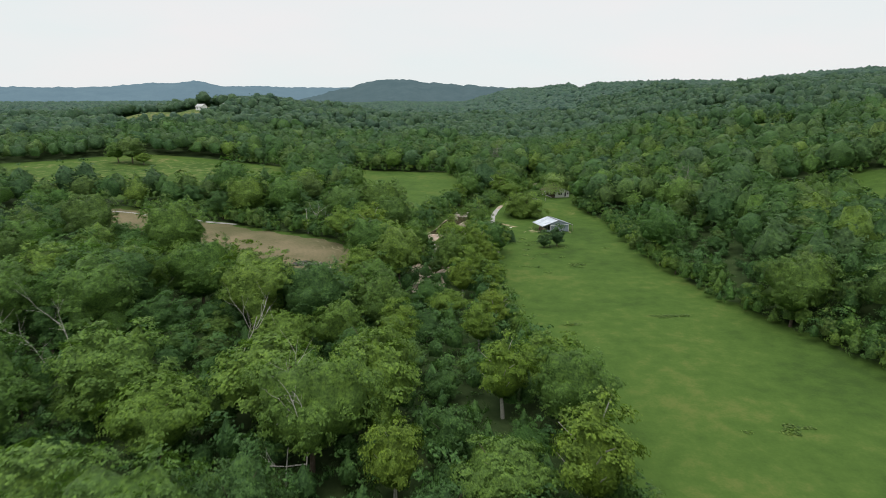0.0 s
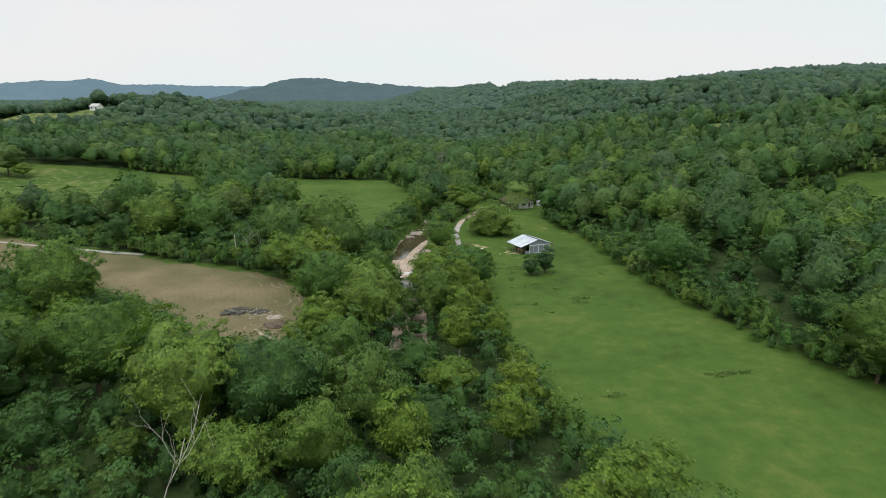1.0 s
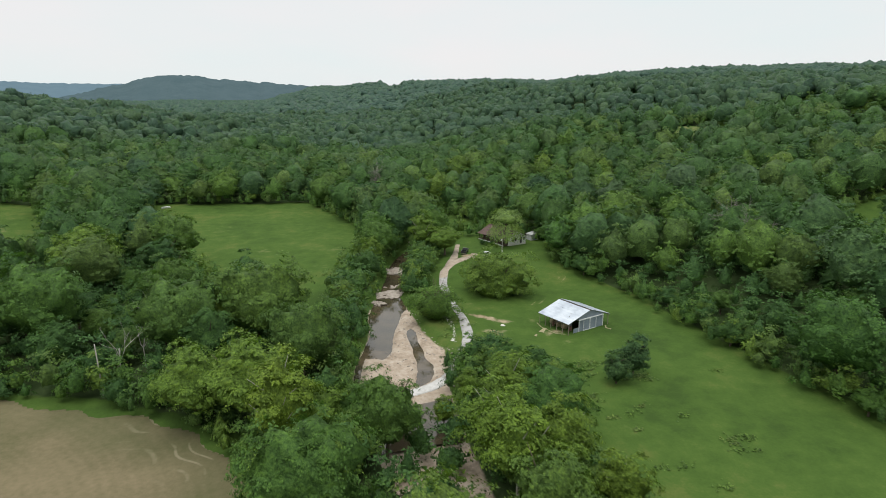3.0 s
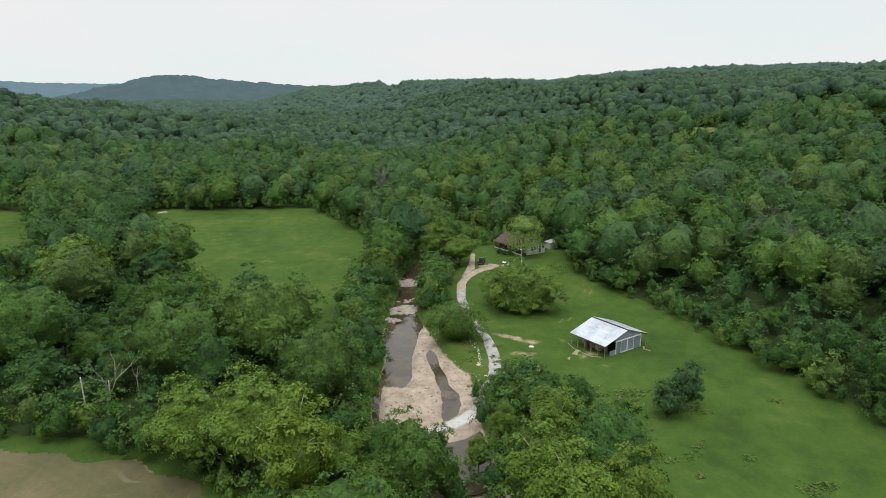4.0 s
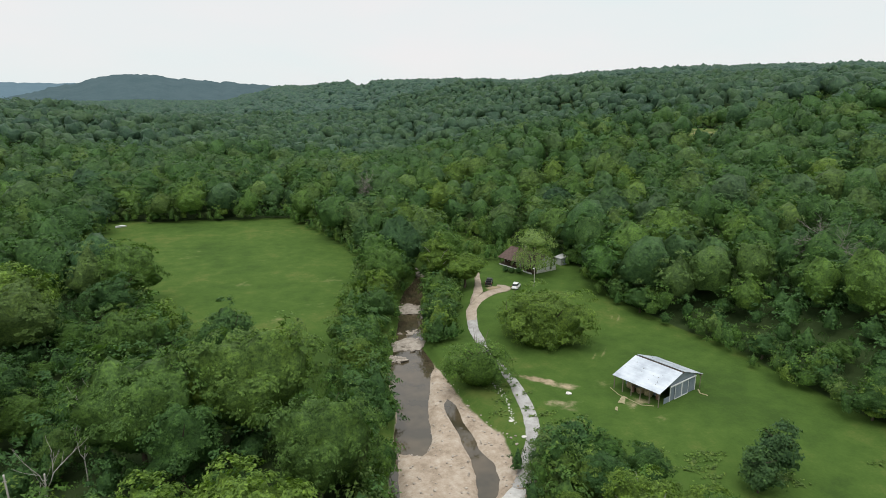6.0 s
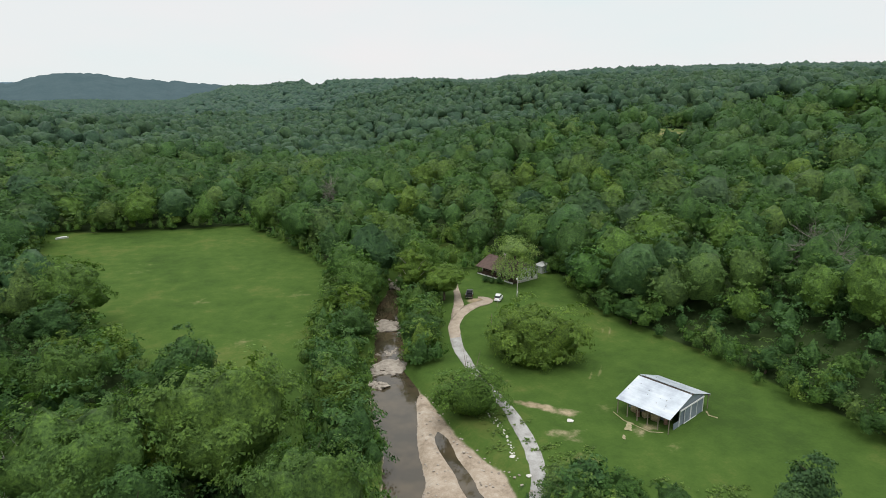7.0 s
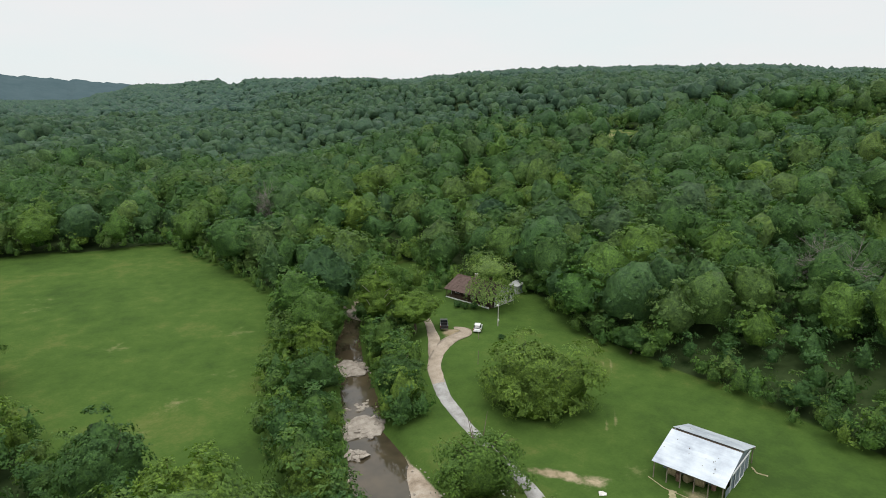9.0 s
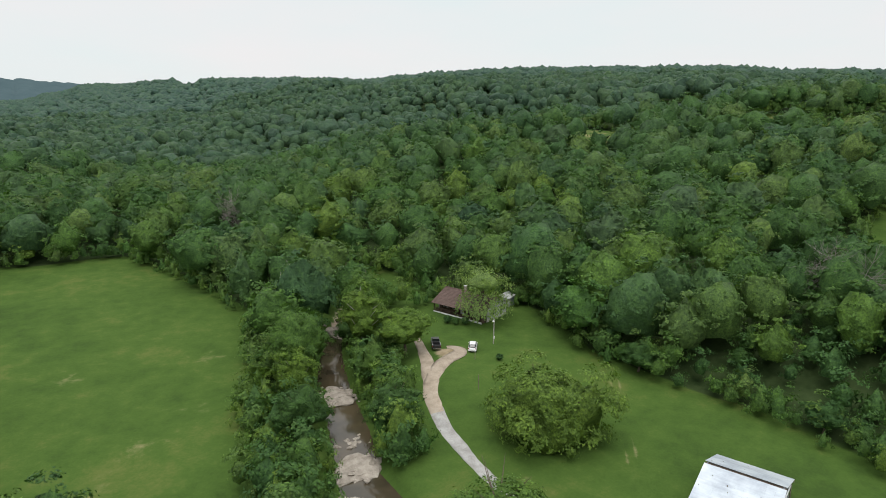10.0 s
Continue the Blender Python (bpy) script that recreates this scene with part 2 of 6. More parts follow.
def field_material():
    """Bare tilled earth with the rings that the machine left."""
    m, n, l, b = material("tilled_earth", 0.95, 0.15)
    c = n.new("ShaderNodeTexCoord")
    s = n.new("ShaderNodeMapping")
    s.inputs["Location"].default_value = (78, -178, 0)
    w = n.new("ShaderNodeTexWave")
    w.wave_type, w.rings_direction = "RINGS", "Z"
    w.inputs["Scale"].default_value, w.inputs["Distortion"].default_value, w.inputs["Detail"].default_value, w.inputs["Detail Scale"].default_value = 0.21, 5.0, 4, 0.12
    l.new(c.outputs["Object"], s.inputs["Vector"])
    l.new(s.outputs["Vector"], w.inputs["Vector"])
    patch = noise_of(n, l, 0.06, 5, 0.6)
    fine = noise_of(n, l, 1.4, 5, 0.7)
    f = calc(n, l, "ADD", calc(n, l, "MULTIPLY", patch, 0.62), calc(n, l, "ADD", calc(n, l, "MULTIPLY", fine, 0.26), calc(n, l, "MULTIPLY", w.outputs["Fac"], 0.02)))
    soil = ramp(n, l, f, [(0.36, (0.100, 0.096, 0.046)), (0.46, (0.142, 0.122, 0.068)), (0.56, (0.182, 0.150, 0.088)), (0.68, (0.235, 0.195, 0.125))])
    bump(n, l, b, fine, 0.5, 0.1)
    # pale windrows that follow the rim of the field, broken along their length
    wander = calc(n, l, "MULTIPLY", noise_of(n, l, 0.06, 2, 0.5), 2.2)
    rows_of = calc(n, l, "SINE", calc(n, l, "ADD", calc(n, l, "MULTIPLY", attribute(n, "rim"), 3.0), wander))
    near_rim = n.new("ShaderNodeMapRange")
    near_rim.inputs["From Min"].default_value, near_rim.inputs["From Max"].default_value = 9.0, 4.0
    l.new(attribute(n, "rim"), near_rim.inputs["Value"])
    broken = n.new("ShaderNodeMapRange")
    broken.inputs["From Min"].default_value, broken.inputs["From Max"].default_value = 0.46, 0.6
    l.new(noise_of(n, l, 0.16, 4, 0.6), broken.inputs["Value"])
    crest = n.new("ShaderNodeMapRange")
    crest.inputs["From Min"].default_value, crest.inputs["From Max"].default_value = 0.72, 1.0
    crest.inputs["To Max"].default_value = 0.5
    l.new(rows_of, crest.inputs["Value"])
    place = n.new("ShaderNodeSeparateXYZ")
    l.new(c.outputs["Object"], place.inputs["Vector"])
    east = n.new("ShaderNodeMapRange")
    east.inputs["From Min"].default_value, east.inputs["From Max"].default_value = -48.0, -36.0
    l.new(place.outputs["X"], east.inputs["Value"])
    weedy = calc(n, l, "MULTIPLY", near_rim.outputs["Result"], 0.3)
    lines = calc(n, l, "MULTIPLY", calc(n, l, "MULTIPLY", crest.outputs["Result"], broken.outputs["Result"]), calc(n, l, "MULTIPLY", near_rim.outputs["Result"], east.outputs["Result"]))
    l.new(mix(n, l, lines, mix(n, l, weedy, soil, (0.085, 0.095, 0.042)), (0.33, 0.29, 0.20)), b.inputs["Base Color"])
    return m


FIELD = field_material()
ROAD = plain("pale_gravel", (0.25, 0.24, 0.225), (0.44, 0.435, 0.425), 0.7, 0.95, 0.15, relief=0.03)
ROAD_TAN = plain("tan_gravel", (0.25, 0.205, 0.155), (0.42, 0.355, 0.285), 0.6, 0.95, 0.15, relief=0.03)
# wooded hills with the blue of distance haze mixed into their base colour
HILL_FAR_HAZE = plain("far_hill_haze", (0.060, 0.094, 0.104), (0.078, 0.114, 0.124), 0.012, 1.0, 0.0)
HILL_BLUE_HAZE = plain("distant_hill_haze", (0.098, 0.150, 0.185), (0.115, 0.172, 0.205), 0.008, 1.0, 0.0)

# ---------- lie of the land ----------
def ss(v):
    v = np.clip(v, 0.0, 1.0)
    return v * v * (3 - 2 * v)


AZ = [-90, -40, -20, -9, 2, 6, 9, 11, 12.5, 12.9, 14.0, 14.4, 22, 28, 31, 34, 38, 45, 58, 62, 70, 90]
RISE = [-0.4, -0.3, -0.2, -0.4, -0.3, 0.85, 1.1, 1.22, 1.25, 0.9, 0.94, 1.3, 1.5, 1.38, 1.8, 2.03, 2.3, 2.47, 2.45, 2.1, 1.95, 1.7]
REACH = [1500, 1500, 1500, 1500, 1500, 1900, 2000, 2000, 2000, 2000, 2000, 2000, 2000, 1900, 1700, 1600, 1550, 1500, 1500, 1500, 1500, 1500]
EDGE_Y = [-400, 60, 95, 117, 142, 160, 199, 232, 256, 300, 420]
EDGE_X = [86, 82, 75.8, 71.5, 63, 60, 58, 60, 58, 72, 110]
CREEK_Y = [60, 150, 190, 200, 208, 216, 220, 227, 240, 250, 262, 271, 284, 293, 304, 320, 420]
CREEK_X = [-8, -4, -3, -2, -0.4, 1.6, 2.2, 3.3, 4.9, 7.4, 12, 14.5, 20, 25, 32, 42, 90]
CREEK_W = [3, 4, 7, 8, 8.6, 8.6, 7.2, 5.7, 4.7, 3.4, 3.5, 3.4, 3, 2.6, 2.2, 2, 2]


def e_of(x, y):
    """Metres into the eastern slope."""
    return np.maximum(x - np.interp(y, EDGE_Y, EDGE_X), 0)


def near_land(x, y):
    z = 0.0115 * (np.clip(y, 80, 420) - 128)
    e = e_of(x, y)
    z = z + 7 * ss(e / 30) + 32 * ss((e - 60) / 150)
    z = z + 1.9 * ss((x - np.maximum(16, np.interp(y, CREEK_Y, CREEK_X) + 5)) / 13) * ss((y - 236) / 26)
    z = z + 25 * np.exp(-(((x + 190) / 190) ** 2 + ((y - 660) / 210) ** 2))
    # wooded knolls on the benches of the slope
    for cx, cy, rise, wx, wy in ((125, 410, 11, 65, 70), (193, 393, 12, 48, 45), (180, 660, 9, 90, 90)):
        z = z + rise * np.exp(-(((x - cx) / wx) ** 2 + ((y - cy) / wy) ** 2))
    z = z + 7 * ss((-55 - x) / 150) * ss((y - 190) / 120)
    return z


def height(x, y):
    x, y = np.asarray(x, float), np.asarray(y, float)
    z = near_land(x, y)
    dx, dy = x - 0.0, y - 160.0
    r, az = np.hypot(dx, dy), np.degrees(np.arctan2(dx, dy))
    reach = np.interp(az, AZ, REACH)
    a = np.radians(az)
    crest = near_land(reach * np.sin(a), 160 + reach * np.cos(a))
    lift = 46 + reach * np.tan(np.radians(np.interp(az, AZ, RISE))) - 11 - crest
    z = z + lift * ss((r - 280) / (reach - 280))
    rough = ss((r - 230) / 160) * ss((0.92 * reach - r) / 300) * ss((e_of(x, y) + np.maximum(y - 420, 0)) / 60)
    z = z + rough * 3.8 * np.sin(x * 0.052 + 1.7 * np.sin(y * 0.021)) * np.sin(y * 0.047 + 1.3 * np.sin(x * 0.017))
    bank = np.abs(x - np.interp(y, CREEK_Y, CREEK_X)) - np.interp(y, CREEK_Y, CREEK_W)
    z = z - 1.7 * ss((1.6 - bank) / 2.6) * ss((y - 110) / 40) * ss((400 - y) / 60)
    return z

BAR = [(8.6, 241.3), (9.7, 239.7), (9.3, 231), (9.0, 225), (9.5, 220), (11.0, 214.5), (10.4, 210.5), (9.8, 206), (8.5, 201), (3, 198), (-6, 197), (-9, 204), (-7, 212), (-5, 218), (-1.8, 216), (0.1, 218.8), (1.5, 222.9), (3.5, 229.3), (5.5, 234), (7.2, 238.5)]
POOL = [(6.9, 230.0), (7.8, 227.6), (7.2, 224.5), (6.7, 219.5), (5.9, 214.8), (6.2, 210.6), (5.2, 207.2), (3.8, 204.7), (1.1, 203), (1.2, 205), (2.8, 209.6), (3.7, 213.4), (4.4, 218.6), (5.0, 224.5), (5.2, 226.9)]
MEADOW_EAST = [(25, -60), (24.5, 60), (21, 100), (17, 126), (15.5, 160), (18, 188), (14, 205), (12, 222), (14, 240), (17, 250), (26, 268), (32, 284), (37, 296), (42, 288), (52, 288), (60, 284), (60, 273), (53.5, 257), (59, 232), (58, 199), (60, 160), (63, 142), (71.5, 117), (75.8, 95), (82, 60), (86, -60)]
MEADOW_WEST = [(-55, 376), (-38, 373), (1, 369), (9, 341), (13, 311), (6, 289), (-3, 268), (-9.5, 243), (-12, 228), (-14, 221), (-17, 228), (-24, 250), (-34, 278), (-46, 308), (-54, 340)]
FIELD_EDGE = [(-130, 250), (-105, 239), (-77, 224.5), (-60, 213.5), (-49, 209), (-40, 202.5), (-32, 196), (-26.5, 184), (-25, 168), (-25, 156), (-24, 145), (-27, 138), (-33, 141), (-41, 151), (-49, 162), (-62, 178), (-85, 194), (-115, 210), (-150, 232)]
FIELD_HILL = [(-245, 345), (-225, 352), (-184, 382), (-140, 380), (-98, 374), (-88, 345), (-80, 318), (-84, 298), (-104, 280), (-135, 268), (-175, 266), (-220, 290)]
CLEAR_EAST = [(124, 236), (132, 247), (146, 246), (160, 251), (172, 250), (190, 235), (182, 205), (150, 186), (132, 196), (132, 215)]
GLADES = [(195, 375, 17, 17), (266, 385, 15, 14), (240, 284, 22, 16), (242, 319, 13, 11), (-255, 578, 60, 92), (-62, 1000, 14, 64), (46, 316, 4, 22), (478, 2100, 24, 260)]


def outside(x, y, poly):
    """Metres from the outline of a patch of land: minus within it."""
    x, y = np.asarray(x, float), np.asarray(y, float)
    best, inside = np.full(x.shape, 1e9), np.zeros(x.shape, bool)
    for (x0, y0), (x1, y1) in zip(poly, poly[1:] + poly[:1]):
        dx, dy = x1 - x0, y1 - y0
        u = np.clip(((x - x0) * dx + (y - y0) * dy) / (dx * dx + dy * dy), 0, 1)
        best = np.minimum(best, np.hypot(x - x0 - u * dx, y - y0 - u * dy))
        cross = (y0 > y) != (y1 > y)
        inside ^= cross & (x < x0 + (y - y0) * dx / (dy if dy else 1e-9))
    return np.where(inside, -best, best)


def open_land(x, y):
    """Metres to the nearest treeless ground: minus within it."""
    d = np.minimum.reduce([outside(x, y, p) for p in (MEADOW_EAST, MEADOW_WEST, FIELD_EDGE, FIELD_HILL, CLEAR_EAST)])
    for cx, cy, a, b in GLADES:
        d = np.minimum(d, (np.hypot((x - cx) / a, (y - cy) / b) - 1) * min(a, b))
    creek = np.abs(x - np.interp(y, CREEK_Y, CREEK_X)) - np.interp(y, CREEK_Y, CREEK_W)
    return np.minimum(d, np.where((y > 186) & (y < 330), creek + 0.8, 1e9))


def land(x, y):
    """The height of the ground, with the gravel bar and its pool."""
    z = height(x, y)
    bar = ss((0.4 - outside(x, y, BAR)) / 1.8) * (1 - ss((0.55 - outside(x, y, POOL)) / 1.1))
    relief = 0.12 * np.sin(x * 0.31 + 1.3 * np.sin(y * 0.17)) * np.sin(y * 0.23)
    return z + 0.85 * bar + relief


def water_level(y):
    return 0.0115 * (y - 128) - 1.25


def mesh_of(name, verts, tris, mat, normals=None, attrs=(), smooth=True):
    """A mesh from arrays of corners and triangles."""
    me = bpy.data.meshes.new(name)
    nv, nt = len(verts), len(tris)
    me.vertices.add(nv)
    me.vertices.foreach_set("co", np.ascontiguousarray(verts, np.float32).ravel())
    me.loops.add(nt * 3)
    me.loops.foreach_set("vertex_index", np.ascontiguousarray(tris, np.int32).ravel())
    me.polygons.add(nt)
    me.polygons.foreach_set("loop_start", np.arange(0, nt * 3, 3, dtype=np.int32))
    me.polygons.foreach_set("use_smooth", np.full(nt, smooth))
    for key, values in attrs:
        me.attributes.new(key, "FLOAT", "POINT").data.foreach_set("value", np.ascontiguousarray(values, np.float32))
    me.update(calc_edges=True)
    me.validate()
    me.materials.append(mat)
    if normals is not None and len(me.vertices) == nv:
        me.normals_split_custom_set_from_vertices(normals.tolist())
    return me


def grid_tris(nx, ny):
    i, j = np.meshgrid(np.arange(nx - 1), np.arange(ny - 1))
    a = (j * nx + i).ravel()
    return np.concatenate([np.stack([a, a + 1, a + nx + 1], 1), np.stack([a, a + nx + 1, a + nx], 1)])


def steps(stops):
    """Coordinates with their own spacing over each stretch."""
    out = []
    for (a, b, s) in stops:
        out.append(np.arange(a, b, s))
    out.append(np.array([stops[-1][1]]))
    return np.concatenate(out)


def tracks(x, y):
    """Two wheel ruts over the lawn behind the barn."""
    mid = np.interp(y, [229, 234, 240, 247, 254], [33.5, 39, 45.5, 52, 54])
    rut = np.exp(-((np.abs(x - mid) - 0.85) / 0.45) ** 2)
    return rut * ss((y - 228) / 5) * ss((256 - y) / 8)


def ground_sheet():
    xs = steps([(-4800, -1200, 150), (-1200, -320, 40), (-320, -130, 12), (-130, -20, 3), (-20, 62, 0.9), (62, 130, 3), (130, 330, 12), (330, 1300, 40), (1300, 4800, 150)])
    ys = steps([(-900, -100, 80), (-100, 60, 10), (60, 185, 2.5), (185, 300, 0.9), (300, 400, 3), (400, 700, 12), (700, 2300, 40), (2300, 4900, 150)])
    X, Y = np.meshgrid(xs, ys)
    x, y = X.ravel(), Y.ravel()
    z = land(x, y)
    rng = np.random.default_rng(3)
    z = z + rng.normal(0, 0.012, z.shape) - 0.1 * ss(-outside(x, y, FIELD_EDGE) / 3)
    creek = np.abs(x - np.interp(y, CREEK_Y, CREEK_X)) - np.interp(y, CREEK_Y, CREEK_W)
    gravel = np.where((y > 150) & (y < 340), ss((np.where(y < 243, 0.5, -0.4) - creek) / 1.4), 0)
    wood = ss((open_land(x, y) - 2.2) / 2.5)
    dry = 0.24 * ss((3 - outside(x, y, CLEAR_EAST)) / 8) + 0.34 * ss(-outside(x, y, FIELD_HILL) / 10)
    streak = 0.5 + 0.5 * np.sin(x * 1.1 - y * 0.5 + 2 * np.sin(y * 0.35))
    dry = np.maximum(dry, 0.38 * streak * np.exp(-((x - 29) / 9) ** 2 - ((y - 182) / 6) ** 2))
    for px, py, pr in ((-20, 298, 5), (3, 295, 6), (-4, 276, 6), (-13, 271, 7), (-20, 264, 5), (-30, 330, 9), (24, 237, 4), (15.5, 224, 3), (20, 214, 5), (31, 223, 4), (33, 211, 4)):
        dry = np.maximum(dry, 0.34 * np.exp(-((x - px) ** 2 + (y - py) ** 2) / pr ** 2))
    for gx, gy, ga, gb in GLADES[:5]:
        dry = np.maximum(dry, 0.45 * ss((1.6 - np.hypot((x - gx) / ga, (y - gy) / gb)) / 0.8))
    dirt = 0.8 * np.exp(-((x - 20.9 - 0.78 * (230 - y)) / 1.5) ** 2 - ((y - 228.2) / 3.6) ** 2) + 0.5 * np.exp(-((x - 34.6) / 2.4) ** 2 - ((y - 269.3) / 1.7) ** 2) + 0.28 * np.exp(-((x - 26.5) / 3.0) ** 2 - ((y - 224) / 1.3) ** 2) + 0.4 * np.exp(-((x - 22) / 4) ** 2 - ((y - 219) / 5) ** 2)
    dry = np.maximum(dry, 0.46 * tracks(x, y))
    dirt = dirt + 0.5 * np.exp(-((x - 33) / 3.4) ** 2 - ((y - 216) / 2) ** 2) + 0.45 * np.exp(-((x - 36) / 4) ** 2 - ((y - 269) / 3) ** 2)
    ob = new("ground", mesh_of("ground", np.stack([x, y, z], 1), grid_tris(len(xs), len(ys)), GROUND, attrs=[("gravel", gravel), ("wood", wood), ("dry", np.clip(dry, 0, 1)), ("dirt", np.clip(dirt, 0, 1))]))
    return tagged(ob, "mown green valley meadow rolling into wooded slopes", "ground", kind="structure")


def strip(name, line, mat, label, category, lift=0.05, thick=0.12, close=0.6):
    """A road of some width, laid over the land: line has rows of x, y, width."""
    p = np.array(line, float)
    s = np.concatenate([[0], np.cumsum(np.hypot(*np.diff(p[:, :2], axis=0).T))])
    u = np.arange(0, s[-1], close)
    # rounded corners by averaging the line along its length
    dense = np.stack([np.interp(u, s, p[:, k]) for k in range(3)], 1)
    for _ in range(6):
        dense[1:-1] = (dense[:-2] + 2 * dense[1:-1] + dense[2:]) / 4
    t = np.gradient(dense[:, :2], axis=0)
    t /= np.linalg.norm(t, axis=1)[:, None]
    side = np.stack([-t[:, 1], t[:, 0]], 1)
    rng = np.random.default_rng(len(line))
    across = np.array([-1.04, -0.96, -0.5, 0, 0.5, 0.96, 1.04])
    down = np.array([-thick, 0, 0.01, 0.03, 0.01, 0, -thick])
    verts = []
    for c, d in zip(across, down):
        wander = np.convolve(rng.normal(0, 0.2, len(dense) + 6), np.ones(7) / 7, "valid")
        w = dense[:, 2] / 2 * c * (1 + (wander if abs(c) > 0.9 else 0))
        q = dense[:, :2] + side * w[:, None]
        verts.append(np.column_stack([q, land(q[:, 0], q[:, 1]) + lift + d]))
    verts = np.stack(verts, 1).reshape(-1, 3)
    ob = new(name, mesh_of(name, verts, grid_tris(len(across), len(dense)), mat))
    return tagged(ob, label, category, kind="structure")


def patch(name, poly, mat, label, category, lift=0.05, cell=0.8, ragged=0.0):
    """A sheet over the land inside an outline."""
    px, py = [q[0] for q in poly], [q[1] for q in poly]
    xs, ys = np.arange(min(px) - cell, max(px) + cell, cell), np.arange(min(py) - cell, max(py) + cell, cell)
    X, Y = np.meshgrid(xs, ys)
    x, y = X.ravel(), Y.ravel()
    rag = ragged * (np.sin(x * 0.43 + y * 0.2) + np.sin(y * 0.61 - x * 0.3)) / 2
    d = outside(x, y, poly) + rag
    z = land(x, y) + lift - 0.6 * ss((d + 0.3) / 1.6)
    tris = grid_tris(len(xs), len(ys))
    keep = (d[tris] < 1.4).all(1)
    used = np.unique(tris[keep])
    remap = np.full(len(x), -1)
    remap[used] = np.arange(len(used))
    ob = new(name, mesh_of(name, np.stack([x, y, z], 1)[used], remap[tris[keep]], mat, attrs=[("rim", -d[used])]))
    return tagged(ob, label, category, kind="structure")


def water_sheet():
    y = np.arange(186, 330, 1.0)
    x, w = np.interp(y, CREEK_Y, CREEK_X), np.interp(y, CREEK_Y, CREEK_W) + 1.2
    across = np.linspace(-1, 1, 7)
    verts = np.stack([np.column_stack([x + w * c, y, water_level(y)]) for c in across], 1).reshape(-1, 3)
    ob = new("water", mesh_of("water", verts, grid_tris(7, len(y)), WATER))
    return tagged(ob, "shallow brown creek water over stones", "water", kind="structure")


def far_hills(name, az, rise, dist, mat, label, depth):
    """A wooded range on the horizon: crest heights by compass angle, with slopes in front."""
    a = np.arange(az[0], az[-1] + 0.01, 0.22)
    top = 46 + dist * np.tan(np.radians(np.interp(a, az, rise)))
    rng = np.random.default_rng(int(dist))
    top = top + np.convolve(rng.normal(0, 5, len(a) + 4), np.ones(5) / 5, "valid") * 0.7 + rng.normal(0, 1.5, len(a))
    rows_ = []
    for k in np.linspace(0, 1, 9):
        r = dist - depth * (1 - k)
        ripple = np.convolve(rng.normal(0, 1, len(a) + 12), np.ones(13) / 13, "valid") * 60 * k * (1 - k)
        z = -20 + (top + 20) * ss(k * 0.9 + 0.1 * k) + ripple
        rows_.append(np.column_stack([r * np.sin(np.radians(a)), r * np.cos(np.radians(a)), z]))
    verts = np.concatenate(rows_)
    ob = new(name, mesh_of(name, verts, grid_tris(len(a), 9), mat))
    return tagged(ob, label, "hills", kind="structure")


ground_sheet()
water_sheet()
patch("field", FIELD_EDGE, FIELD, "bare brown tilled field with curved machine rings", "field", 0.06, 0.8, 1.5)
strip("road", [(6.5, 204.2, 2.4), (10.0, 208.2, 2.2), (13.0, 212.6, 2.1), (15.8, 218.3, 2.2), (17.2, 223.4, 2.1), (18.4, 228.9, 1.8), (18.9, 234.0, 1.7), (19.8, 243, 1.9), (21.4, 251, 2.0), (23.0, 256.0, 2.1)], ROAD, "pale grey gravel drive beside the creek", "road")
strip("road_upper", [(22.6, 255, 2.0), (24.6, 259.6, 2.2), (27.4, 263.4, 2.8), (30.4, 269.0, 2.1), (33.2, 275.2, 1.5), (36.5, 283, 1.3)], ROAD_TAN, "tan gravel drive climbing to the house", "road", 0.058)
strip("drive", [(26.0, 261.8, 2.2), (30.0, 265.2, 2.6), (33.6, 267.0, 2.6), (36.4, 267.6, 2.8), (38.0, 269.0, 2.4), (37.4, 270.8, 1.6), (35.8, 271.2, 1.2)], ROAD_TAN, "tan gravel turning loop off the drive", "road", 0.075)
strip("ford", [(-9.5, 199.5, 2.3), (-3, 200.2, 2.3), (3, 201.6, 2.3), (6.7, 204.4, 2.4)], CONCRETE, "pale concrete slab crossing the creek bed", "road", 0.1, 0.3)
strip("track", [(-150, 249, 2.2), (-120, 242, 2.2), (-90, 231.5, 2.0), (-76, 226.5, 1.6)], ROAD, "pale farm track along the tilled field", "road")
far_hills("backdrop_blue", [-75, -50, -35, -28, -24.2, -22.5, -21, -19.8, -18.6, -15.8, -13, -9.2, -6, 0, 4, 8], [0.8, 1.0, 0.95, 1.0, 1.4, 1.35, 1.62, 1.35, 1.1, 1.22, 1.05, 1.1, 1.05, 0.9, 0.8, 0.6], 4600, HILL_BLUE_HAZE, "distant wooded hills on the horizon, coloured blue by painted haze", 1300)
far_hills("backdrop_hill", [-14, -11, -9, -7.4, -6, -4.7, -3, -1, 2, 4.6, 6.5, 9, 12], [-0.4, 0.5, 1.0, 1.3, 1.68, 1.80, 1.75, 1.5, 1.35, 1.1, 1.0, 0.8, 0.3], 3100, HILL_FAR_HAZE, "dark wooded hill beyond the valley with haze in its colour", 1100)

# ---------- trees ----------
def ico(level):
    bm = bmesh.new()
    bmesh.ops.create_icosphere(bm, subdivisions=level, radius=1)
    v = np.array([q.co[:] for q in bm.verts])
    f = np.array([[q.index for q in t.verts] for t in bm.faces])
    bm.free()
    return v, f


BALL = {k: ico(k) for k in (1, 2, 3)}


def unit(v):
    return v / np.maximum(np.linalg.norm(v, axis=-1, keepdims=True), 1e-9)


